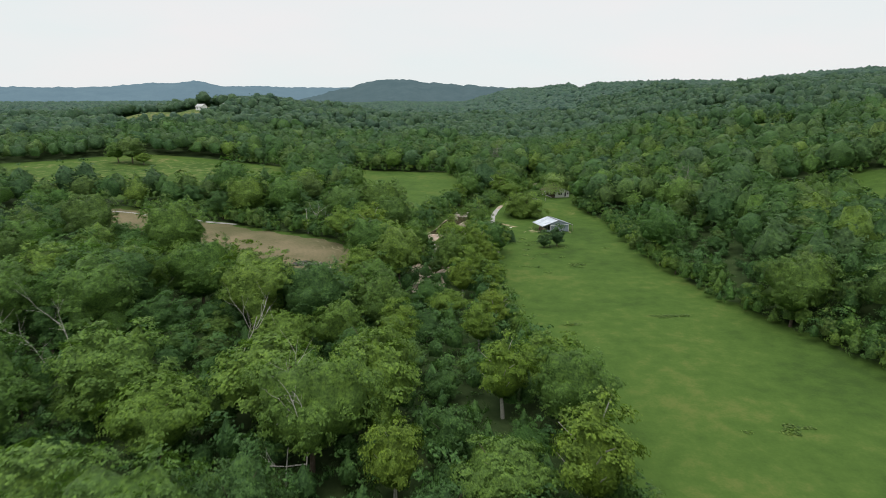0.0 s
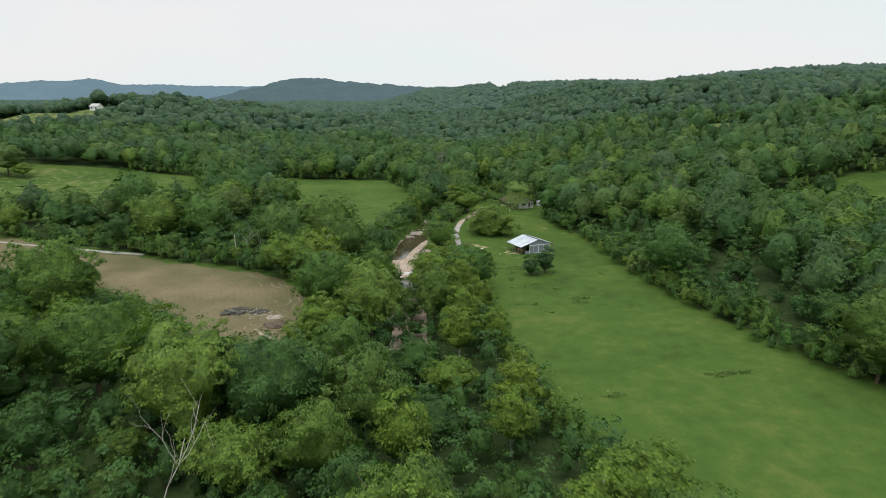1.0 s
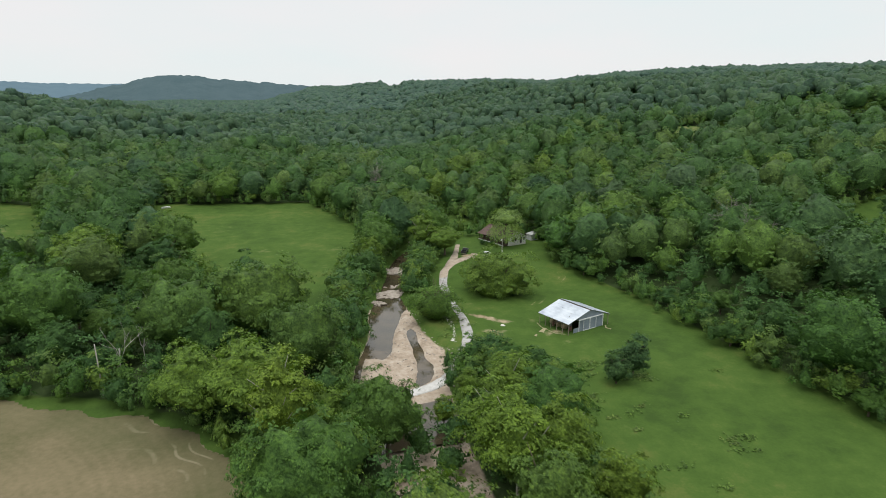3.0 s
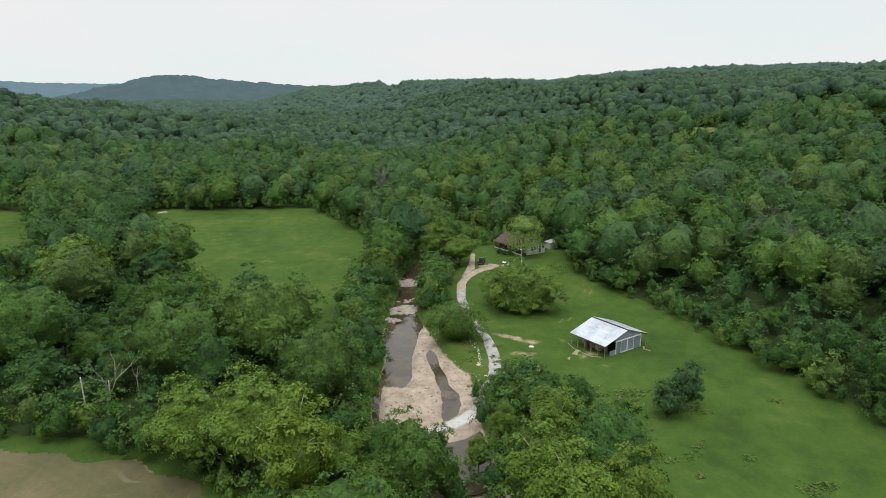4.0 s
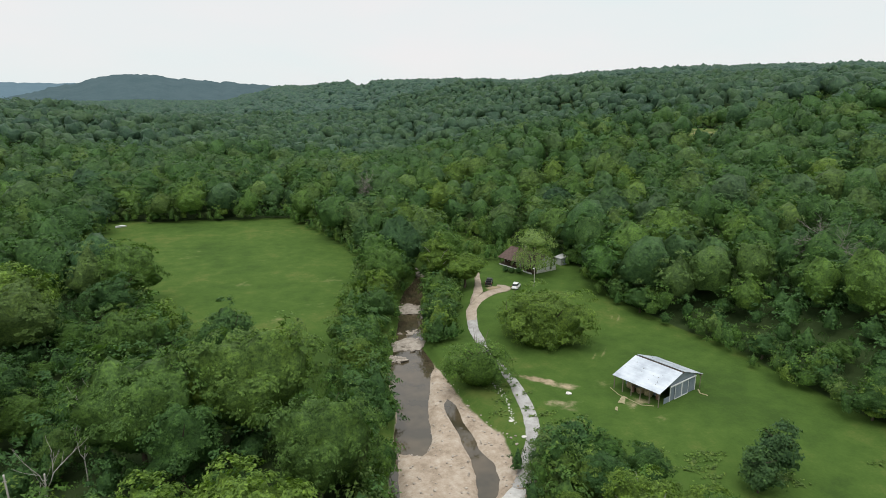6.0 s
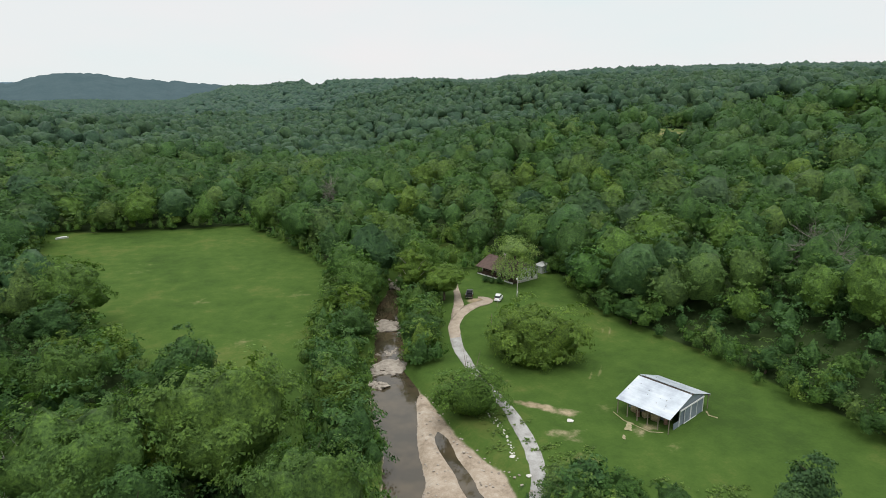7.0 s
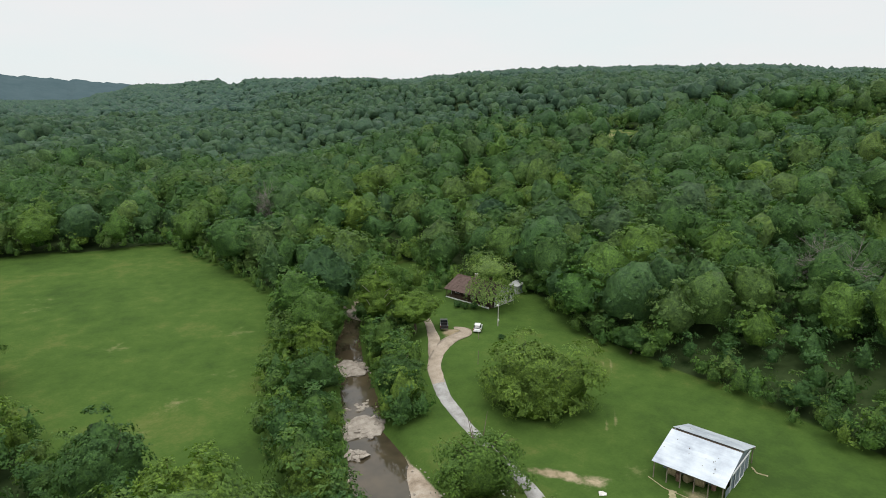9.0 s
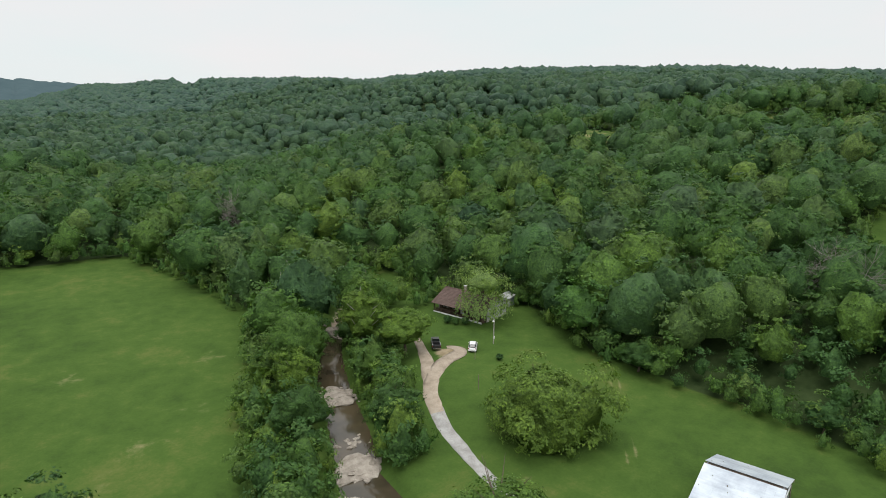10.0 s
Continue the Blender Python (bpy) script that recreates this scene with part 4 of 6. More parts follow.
def ribbed(x0, x1, y0, y1, z0, z1, rib, deep, along="x"):
    """A wall of ribbed steel sheet, its ribs upright."""
    bm = block(bmesh.new(), x0, x1, y0, y1, z0, z1)
    lo, hi = (x0, x1) if along == "x" else (y0, y1)
    k = max(1, int((hi - lo) / rib))
    for i in range(k):
        m = lo + (i + 0.5) * (hi - lo) / k
        if along == "x":
            block(bm, m - 0.03, m + 0.03, y0 - deep, y0, z0 + 0.02, z1 - 0.02)
            block(bm, m - 0.03, m + 0.03, y1, y1 + deep, z0 + 0.02, z1 - 0.02)
        else:
            block(bm, x0 - deep, x0, m - 0.03, m + 0.03, z0 + 0.02, z1 - 0.02)
            block(bm, x1, x1 + deep, m - 0.03, m + 0.03, z0 + 0.02, z1 - 0.02)
    return bm


def gable(x0, x1, xr, y0, y1, z0, z1):
    """The triangle of wall under a roof."""
    bm = bmesh.new()
    a = [bm.verts.new(q) for q in ((x0, y0, z0), (x1, y0, z0), (xr, y0, z1))]
    b = [bm.verts.new(q) for q in ((x0, y1, z0), (x1, y1, z0), (xr, y1, z1))]
    bm.faces.new(a), bm.faces.new(b[::-1])
    for i in range(3):
        j = (i + 1) % 3
        bm.faces.new((a[j], a[i], b[i], b[j]))
    return bm


# ---------- barn ----------
def barn():
    base = float(land(39.1, 218.9))
    top = tagged(new("barn"), "grey steel pole barn with a galvanised roof and open lean-to", "barn")
    top.matrix_basis = pose(39.1, 218.9, base, 0, 0, 16.1)
    west, east, south, north, ridge_x = -5.95, 5.95, -4.3, 4.3, 0.25
    eave, ridge = 2.3, 4.25

    def roof_z(x):
        return eave + (ridge - eave) * (x - west) / (ridge_x - west) if x < ridge_x else eave + (ridge - eave) * (east - x) / (east - ridge_x)
    # closed core
    cw, ce, cs, cn = -2.7, 4.2, -4.0, 4.0
    for a, b in ((cs, cs + 0.08), (cn - 0.08, cn)):
        part("wall", ribbed(cw, ce, a, b, 0, 2.55, 0.46, 0.025), STEEL_GREY, top)
        bm = bmesh.new()
        a0, b0 = (a, b)
        pts = [(cw, 2.55), (ce, 2.55), (ce, roof_z(ce) - 0.06), (ridge_x, ridge - 0.06), (cw, roof_z(cw) - 0.06)]
        f = [bm.verts.new((x, a0, z)) for x, z in pts]
        g = [bm.verts.new((x, b0, z)) for x, z in pts]
        bm.faces.new(f), bm.faces.new(g[::-1])
        for i in range(5):
            j = (i + 1) % 5
            bm.faces.new((f[j], f[i], g[i], g[j]))
        part("gable", bm, STEEL_GREY, top)
    part("wall", ribbed(ce - 0.08, ce, cs + 0.08, cn - 0.08, 0, 2.55, 0.46, 0.025, "y"), STEEL_GREY, top)
    part("wall", ribbed(cw, cw + 0.08, cs + 1.9, cn - 0.08, 0, 2.9, 0.46, 0.025, "y"), STEEL_GREY, top)
    part("header", box(cw - 0.02, cw + 0.1, cs + 0.08, cs + 1.9, 2.3, 2.9), STEEL_GREY, top)
    # sliding doors on the south gable
    for a, b in ((-1.55, 0.25), (0.31, 2.1)):
        door = part("sliding_door", ribbed(a, b, cs - 0.12, cs - 0.06, 0.08, 2.35, 0.3, 0.015), STEEL_GREY, top)
        for q in (box(a, a + 0.09, cs - 0.17, cs - 0.12, 0.08, 2.35), box(b - 0.09, b, cs - 0.17, cs - 0.12, 0.08, 2.35), box(a + 0.09, b - 0.09, cs - 0.17, cs - 0.12, 0.08, 0.2)):
            part("door_trim", q, TRIM_WHITE, door, "white painted door trim")
    part("door_rail", box(-2.9, 4.1, cs - 0.22, cs - 0.1, 2.42, 2.62), TRIM_WHITE, top, "long white sliding door rail")
    for x in (cw, ce):
        part("corner_trim", box(x - 0.07, x + 0.07, cs - 0.06, cs - 0.004, 0, 2.42), TRIM_WHITE, top, "white corner trim")
    # roof of separate sheets on purlins
    k = 9
    step = (north - south) / k
    run_w = Vector((ridge_x - west, 0, ridge - eave))
    for i in range(k):
        a, b = south + i * step + 0.003, south + (i + 1) * step - 0.003
        lift = 0.004 * ((i * 7) % 3)
        for (x0, z0), (x1, z1) in (((west, eave), (ridge_x - 0.34, ridge - 0.115)), ((ridge_x, ridge), (east, eave))):
            bm = sheet(bmesh.new(), [(x0, a, z0 + lift), (x1, a, z1 + lift), (x1, b, z1 + lift), (x0, b, z0 + lift)], 0.03)
            for r in (0.25, 0.5, 0.75):
                y = a + (b - a) * r
                sheet(bm, [(x0, y - 0.02, z0 + lift + 0.03), (x1, y - 0.02, z1 + lift + 0.03), (x1, y + 0.02, z1 + lift + 0.03), (x0, y + 0.02, z0 + lift + 0.03)], 0.014)
            part("roof_sheet", bm, ROOF_METAL, top)
    # dark strip added below the open ridge to give the gap its shade
    part("ridge_gap_shade", box(ridge_x - 0.36, ridge_x - 0.02, south + 0.02, north - 0.02, ridge - 0.24, ridge - 0.12), DARKWOOD, top, "dark strip standing for the shaded gap along the ridge")
    for f in (0.05, 0.35, 0.65, 0.93):
        x, z = west + run_w.x * f, eave + run_w.z * f
        part("purlin", box(x - 0.05, x + 0.05, south + 0.1, north - 0.1, z - 0.16, z - 0.035), TIMBER, top)
        x = east - (east - ridge_x) * f
        part("purlin", box(x - 0.05, x + 0.05, south + 0.1, north - 0.1, z - 0.16, z - 0.035), TIMBER, top)
    # weathered holes and patches in the sheets
    rng = np.random.default_rng(8)
    for i in range(16):
        x, y = (rng.uniform(-4.6, -0.7), rng.uniform(-4.0, 4.0)) if i < 11 else (rng.uniform(0.8, 4.6), rng.uniform(0, 3.9))
        s = rng.uniform(0.03, 0.08)
        z = roof_z(x)
        slope = (ridge - eave) / (ridge_x - west) * (1 if x < ridge_x else -1)
        bm = sheet(bmesh.new(), [(x - s * 1.6, y - s, z - s * 1.6 * slope + 0.075), (x + s * 1.6, y - s * 0.7, z + s * 1.6 * slope + 0.075), (x + s, y + s, z + s * slope + 0.075), (x - s, y + s * 0.8, z - s * slope + 0.075)], 0.006)
        part("rust_patch", bm, BARK, top, "dark rusted patch on the roof")
    # open lean-tos
    for y in np.linspace(south + 0.25, north - 0.25, 6):
        part("post", rod(bmesh.new(), (west + 0.3, y, -0.3), (west + 0.3, y, 2.3), 0.075, 0.065), TIMBER, top)
    for y in np.linspace(south + 0.25, north - 0.25, 4):
        part("post", rod(bmesh.new(), (east - 0.25, y, -0.3), (east - 0.25, y, 2.25), 0.075, 0.065), TIMBER, top)
    part("fascia", box(west + 0.22, west + 0.38, south, north, 2.12, 2.3), TIMBER, top)
    part("fascia", box(east - 0.36, east - 0.2, south, north, 2.1, 2.28), TIMBER, top)
    part("half_wall", box(cw - 1.5, cw - 0.02, cs, cs + 0.06, 0, 0.95), STEEL_GREY, top)
    return top


def hay_bale(x, y, turn, size):
    bm = bmesh.new()
    bmesh.ops.create_cone(bm, segments=14, radius1=0.55 * size, radius2=0.55 * size, depth=1.0 * size, cap_ends=True)
    for v in bm.verts:
        v.co *= 1 + 0.04 * math.sin(9 * v.co.x + 5 * v.co.z)
    bmesh.ops.rotate(bm, cent=(0, 0, 0), matrix=Matrix.Rotation(radians(90), 3, "X"), verts=bm.verts)
    me = bpy.data.meshes.new("hay_bale")
    bm.to_mesh(me)
    bm.free()
    me.materials.append(HAY)
    ob = new("hay_bale", me)
    ob.matrix_basis = pose(x, y, float(land(x, y)) + 0.5 * size, 0, 0, turn)
    return tagged(ob, "round weathered hay bale stored under the lean-to", "hay bale", "stored bales")


HAY = plain("hay", (0.22, 0.18, 0.10), (0.42, 0.36, 0.22), 3, 0.95, 0.1, relief=0.03)
STRAW = plain("straw", (0.22, 0.20, 0.11), (0.38, 0.35, 0.22), 2, 0.95, 0.1, relief=0.02)


def barrel(x, y):
    bm = rod(bmesh.new(), (0, 0, 0), (0, 0, 0.85), 0.28, 0.28, 14)
    for z in (0.28, 0.57):
        rod(bm, (0, 0, z - 0.02), (0, 0, z + 0.02), 0.3, 0.3, 14)
    me = bpy.data.meshes.new("barrel")
    bm.to_mesh(me)
    bm.free()
    me.materials.append(RUST)
    ob = new("barrel", me)
    ob.matrix_basis = pose(x, y, float(land(x, y)))
    return tagged(ob, "rusty steel barrel under the barn lean-to", "barrel", "stored barrels")


barn()
C16, S16 = math.cos(radians(16.1)), math.sin(radians(16.1))


def by_barn(x, y):
    return 39.1 + C16 * x - S16 * y, 218.9 + S16 * x + C16 * y


for x, y, a, s in ((-3.6, -0.9, 20, 1.0), (-3.7, 0.5, 80, 0.9), (-3.5, 2.4, 10, 1.0)):
    px, py = by_barn(x, y)
    hay_bale(px, py, a, s)
for x, y in ((-4.3, 1.5), (-3.4, -2.4)):
    barrel(*by_barn(x, y))


def straw_heap(points, width, label):
    """Spilled straw lying in a low ragged line."""
    rng = np.random.default_rng(int(abs(points[0][0]) * 10))
    p = np.array(points, float)
    s = np.concatenate([[0], np.cumsum(np.hypot(*np.diff(p, axis=0).T))])
    u = np.arange(0, s[-1] + 0.1, 0.22)
    x, y = np.interp(u, s, p[:, 0]), np.interp(u, s, p[:, 1])
    t = unit(np.column_stack([np.gradient(x), np.gradient(y)]))
    verts = []
    for c, h in ((-1, 0.0), (-0.4, 0.07), (0.3, 0.08), (1, 0.0)):
        w = width * c * rng.uniform(0.5, 1.3, len(u))
        q = np.column_stack([x - t[:, 1] * w, y + t[:, 0] * w])
        verts.append(np.column_stack([q, land(q[:, 0], q[:, 1]) + 0.02 + h]))
    ob = new("straw", mesh_of("straw", np.stack(verts, 1).reshape(-1, 3), grid_tris(4, len(u)), STRAW))
    return tagged(ob, label, "straw", "straw by the barn")


straw_heap([(32.1, 221.6), (31.8, 219), (33.0, 215.0), (34.6, 214.0)], 0.05, "thin line of spilled straw along the lean-to")
straw_heap([(32.2, 218.2), (31.0, 217.2), (30.5, 216.6)], 0.45, "patch of spilled straw in front of the barn")
straw_heap([(29.2, 215.9), (28.4, 215.1)], 0.2, "patch of spilled straw in front of the barn")
straw_heap([(44.9, 216.0), (44.2, 214.9), (44.8, 213.8)], 0.14, "wisp of straw beside the barn door")


# ---------- house ----------
def window(parent, x0, x1, y, z0, z1, face):
    """A window in a wall that runs along x, or along y where face is 'y'."""
    def at(a0, a1, d0, d1, c0, c1):
        return box(a0, a1, y + d0, y + d1, c0, c1, bevel=0.004) if face == "x" else box(y + d0, y + d1, a0, a1, c0, c1, bevel=0.004)
    w = part("window", at(x0, x1, -0.012, 0.012, z0, z1), GLASS, parent, "dark glass pane")
    for q in (at(x0 - 0.07, x0, -0.03, 0.03, z0 - 0.07, z1 + 0.07), at(x1, x1 + 0.07, -0.03, 0.03, z0 - 0.07, z1 + 0.07), at(x0, x1, -0.03, 0.03, z1, z1 + 0.07), at(x0, x1, -0.04, 0.04, z0 - 0.07, z0)):
        part("window_frame", q, TRIM_WHITE, w)
    return w


def house():
    cx, cy = 51.2, 283.2
    top = tagged(new("house"), "small white farmhouse with a brown shingle roof and porch", "house")
    top.matrix_basis = pose(cx, cy, float(land(cx, cy)) - 0.1, 0, 0, 16.0)
    w, e, s, n = -2.9, 3.9, -6.0, 6.0
    eave, ridge, rx = 2.35, 4.2, 0.0
    part("foundation", box(w - 0.06, e + 0.06, s - 0.06, n + 0.06, -0.6, 0.25), CONCRETE, top)
    for y0, y1 in ((s, s + 0.14), (n - 0.14, n)):
        part("wall", box(w, e, y0, y1, 0.25, eave), WALL_WHITE, top)
        part("gable", gable(w, e, rx + 0.3, y0, y1, eave, ridge - 0.12), WALL_WHITE, top)
    part("wall", box(e - 0.14, e, s + 0.14, n - 0.14, 0.25, eave), WALL_WHITE, top)
    part("wall", box(w, w + 0.14, s + 0.14, n - 0.14, 0.25, eave), DARKWOOD, top, "dark brown wall in the porch recess")
    for i in range(11):
        z = 0.4 + i * 0.18
        part("siding_board", box(w, e, s - 0.022, s - 0.002, z, z + 0.165, bevel=0.0), WALL_WHITE, top)
    window(top, -1.5, -0.6, s - 0.04, 1.0, 2.0, "x")
    window(top, -0.45, 0.3, s - 0.04, 1.0, 2.0, "x")
    window(top, 2.9, 3.5, s - 0.04, 1.1, 1.95, "x")
    d = part("door", box(1.6, 2.35, s - 0.06, s - 0.024, 0.25, 2.05), BLACK, top, "dark side door")
    part("door_handle", rod(bmesh.new(), (2.25, s - 0.11, 1.1), (2.25, s - 0.06, 1.1), 0.03), CHROME, d)
    for a in (-4.6, -2.2, 1.8, 4.2):
        window(top, a - 0.5, a + 0.5, w - 0.02, 0.95, 1.9, "y")
    d = part("door", box(w - 0.05, w - 0.004, -0.4, 0.45, 0.25, 2.1), WALL_WHITE, top, "white front door")
    part("door_handle", rod(bmesh.new(), (w - 0.1, 0.3, 1.1), (w - 0.05, 0.3, 1.1), 0.03), CHROME, d)
    # porch
    deck = part("porch_deck", box(w - 1.75, w - 0.06, s + 0.1, n, 0.05, 0.28), DARKWOOD, top)
    part("deck_edge", box(w - 1.85, w - 1.752, s + 0.1, n, -0.1, 0.32), WALL_WHITE, deck, "pale deck edge board")
    for y in np.linspace(s + 0.25, n - 0.15, 7):
        part("porch_post", box(w - 1.7, w - 1.58, y - 0.06, y + 0.06, 0.28, 2.0), DARKWOOD, top)
    for a, b in ((s + 0.3, -0.8), (0.8, n - 0.2)):
        rail = part("porch_rail", box(w - 1.68, w - 1.6, a, b, 1.0, 1.07), DARKWOOD, top)
        for y in np.arange(a + 0.15, b, 0.22):
            part("baluster", box(w - 1.66, w - 1.62, y - 0.02, y + 0.02, 0.3, 1.0, bevel=0.0), DARKWOOD, rail)
    # roof in courses of shingles
    for (x0, z0) in ((w - 2.0, 1.95), (e + 0.45, eave - 0.1)):
        k = 14
        for i in range(k):
            f0, f1 = i / k, min(1.0, (i + 1.12) / k)
            a = (x0 + (rx - x0) * f0, z0 + (ridge - z0) * f0)
            b = (x0 + (rx - x0) * f1, z0 + (ridge - z0) * f1)
            corners = [(a[0], s - 0.45, a[1] + 0.03), (b[0], s - 0.45, b[1]), (b[0], n + 0.45, b[1]), (a[0], n + 0.45, a[1] + 0.03)]
            if x0 > rx:
                corners = corners[::-1]
            part("shingle_course", sheet(bmesh.new(), corners, 0.035), SHINGLE, top)
    part("ridge_cap", box(rx - 0.14, rx + 0.14, s - 0.46, n + 0.46, ridge + 0.005, ridge + 0.07, bevel=0.02), SHINGLE, top)
    chimney = part("chimney", box(1.0, 1.5, 2.0, 2.5, 3.4, 4.75), ROCK, top, "stone chimney")
    part("chimney_cap", box(0.95, 1.55, 1.95, 2.55, 4.75, 4.83), CONCRETE, chimney)
    return top


def shed():
    x, y = 60.8, 282.6
    top = tagged(new("shed"), "small pale metal shed half hidden by trees", "shed")
    top.matrix_basis = pose(x, y, float(land(x, y)), 0, 0, 12)
    part("wall", ribbed(-1.3, 1.3, -1.2, 1.2, -0.3, 1.8, 0.3, 0.02), SIGN_PALE, top)
    part("roof", sheet(bmesh.new(), [(-1.5, -1.4, 1.75), (1.5, -1.4, 2.25), (1.5, 1.4, 2.25), (-1.5, 1.4, 1.75)], 0.06), SIGN_PALE, top)
    part("door", box(-0.4, 0.4, -1.26, -1.225, 0, 1.6), STEEL_GREY, top)


house()
shed()


# ---------- vehicles ----------
def hull(stations, mat, name, parent, label=""):
    """A car body lofted through cross-sections: y, half width, z low, z high, half width at the top."""
    bm = bmesh.new()
    rings = []
    for y, w, z0, z1, wt in stations:
        m = z0 + (z1 - z0) * 0.55
        pts = [(-w * 0.9, z0), (-w, z0 + 0.12), (-w, m), (-wt, z1 - 0.04), (-wt * 0.85, z1), (wt * 0.85, z1), (wt, z1 - 0.04), (w, m), (w, z0 + 0.12), (w * 0.9, z0)]
        rings.append([bm.verts.new((x, y, z)) for x, z in pts])
    for a, b in zip(rings, rings[1:]):
        for i in range(len(a)):
            j = (i + 1) % len(a)
            bm.faces.new((a[i], a[j], b[j], b[i]))
    bm.faces.new(rings[0]), bm.faces.new(rings[-1][::-1])
    bmesh.ops.recalc_face_normals(bm, faces=bm.faces)
    return part(name, bm, mat, parent, label, smooth=False)


def wheel(parent, x, y, r, wide):
    side = 1 if x > 0 else -1
    w = part("wheel", rod(bmesh.new(), (x - side * wide / 2, y, r), (x + side * wide / 2, y, r), r, r, 18), RUBBER, parent, "black tyre")
    part("rim", rod(bmesh.new(), (x + side * (wide / 2 - 0.01), y, r), (x + side * (wide / 2 + 0.012), y, r), r * 0.6, r * 0.55, 14), CHROME, w, "bright wheel rim")


def suv(x, y, turn):
    top = tagged(new("car"), "white compact car parked on the lawn by the drive", "car", "parked vehicles")
    top.matrix_basis = pose(x, y, float(land(x, y)), 0, 0, turn)
    body = hull([(-1.78, 0.62, 0.32, 0.62, 0.58), (-1.62, 0.72, 0.24, 0.86, 0.66), (-0.95, 0.74, 0.2, 0.9, 0.68), (0.9, 0.74, 0.2, 0.88, 0.68), (1.45, 0.72, 0.2, 0.76, 0.62), (1.74, 0.62, 0.26, 0.6, 0.52)], CAR_WHITE, "body", top)
    cabin = hull([(-1.60, 0.60, 0.84, 0.98, 0.54), (-1.28, 0.64, 0.84, 1.26, 0.52), (-0.5, 0.65, 0.84, 1.32, 0.53), (0.2, 0.65, 0.84, 1.28, 0.52), (0.85, 0.63, 0.84, 0.93, 0.55)], GLASS, "cabin", top, "dark tinted windows")
    hull([(-1.27, 0.50, 1.255, 1.31, 0.48), (-0.5, 0.53, 1.30, 1.36, 0.5), (0.16, 0.51, 1.27, 1.32, 0.48)], CAR_WHITE, "roof", top)
    for sx in (-1, 1):
        for yy in (-0.42, 0.22):
            part("pillar", sheet(bmesh.new(), [(sx * 0.665, yy - 0.05, 0.88), (sx * 0.665, yy + 0.05, 0.88), (sx * 0.535, yy + 0.05, 1.30), (sx * 0.535, yy - 0.05, 1.30)], 0.012), CAR_WHITE, cabin)
        part("tail_light", box(sx * 0.6 - 0.09, sx * 0.6 + 0.09, -1.74, -1.6, 0.66, 0.82), LAMP_RED, body, "red tail light")
        part("headlight", box(sx * 0.5 - 0.12, sx * 0.5 + 0.12, 1.58, 1.72, 0.5, 0.62), CHROME, body, "clear headlight")
        part("mirror", box(sx * 0.76 - 0.06, sx * 0.76 + 0.06, 0.5, 0.62, 0.88, 0.98), CAR_WHITE, body)
        for yy in (-1.08, 1.08):
            wheel(top, sx * 0.68, yy, 0.27, 0.17)
    part("bumper", box(-0.62, 0.62, -1.84, -1.7, 0.3, 0.5, bevel=0.03), CAR_WHITE, body)
    part("number_plate", box(-0.18, 0.18, -1.855, -1.842, 0.44, 0.53, bevel=0.0), TRIM_WHITE, body, "pale blank number plate")
    return top


def pickup(x, y, turn):
    top = tagged(new("pickup_truck"), "dark pickup truck with an open bed on the gravel", "truck", "parked vehicles")
    top.matrix_basis = pose(x, y, float(land(x, y)) + 0.03, 0, 0, turn)
    part("chassis", box(-0.6, 0.6, -2.0, 2.0, 0.3, 0.48), BLACK, top)
    part("hood", box(-0.72, 0.72, 1.0, 2.1, 0.45, 0.98, bevel=0.08), BLACK, top)
    part("cab", box(-0.74, 0.74, -0.25, 1.0, 0.45, 1.0, bevel=0.04), BLACK, top)
    part("cab_windows", hull_box(-0.2, 0.95, 0.68, 0.56, 1.0, 1.38), GLASS, top, "dark cab windows")
    part("cab_roof", box(-0.56, 0.56, -0.12, 0.68, 1.381, 1.43, bevel=0.02), BLACK, top)
    bed = part("bed_floor", box(-0.66, 0.66, -2.05, -0.27, 0.5, 0.58), BLACK, top)
    for a, b, c, d in ((-0.74, -0.66, -2.05, -0.27), (0.66, 0.74, -2.05, -0.27), (-0.66, 0.66, -0.35, -0.27)):
        part("bed_side", box(a, b, c, d, 0.5, 1.0, bevel=0.015), BLACK, bed)
    part("tailgate", box(-0.66, 0.66, -2.12, -2.055, 0.52, 0.98, bevel=0.015), BLACK, bed, "pale-edged tailgate")
    part("bed_rail", box(-0.73, -0.67, -2.0, -0.3, 1.001, 1.03), CHROME, bed, "bright bed rail")
    part("bed_rail", box(0.67, 0.73, -2.0, -0.3, 1.001, 1.03), CHROME, bed, "bright bed rail")
    part("bumper", box(-0.7, 0.7, -2.25, -2.122, 0.35, 0.5), CHROME, top, "bright rear bumper")
    for sx in (-1, 1):
        part("tail_light", box(sx * 0.7 - 0.04, sx * 0.7 + 0.04, -2.09, -2.052, 0.7, 0.95), LAMP_RED, bed, "red tail light")
        for yy in (-1.25, 1.35):
            wheel(top, sx * 0.68, yy, 0.33, 0.2)
    return top


def hull_box(y0, y1, w0, w1, z0, z1):
    """A cab that narrows upwards."""
    bm = bmesh.new()
    lo = [bm.verts.new(q) for q in ((-w0, y0, z0), (w0, y0, z0), (w0, y1, z0), (-w0, y1, z0))]
    hi = [bm.verts.new(q) for q in ((-w1, y0 + 0.08, z1), (w1, y0 + 0.08, z1), (w1, y1 - 0.3, z1), (-w1, y1 - 0.3, z1))]
    bm.faces.new(lo[::-1]), bm.faces.new(hi)
    for i in range(4):
        j = (i + 1) % 4
        bm.faces.new((lo[i], lo[j], hi[j], hi[i]))
    return bm


suv(39.8, 268.3, -42)
pickup(34.9, 272.6, -31)


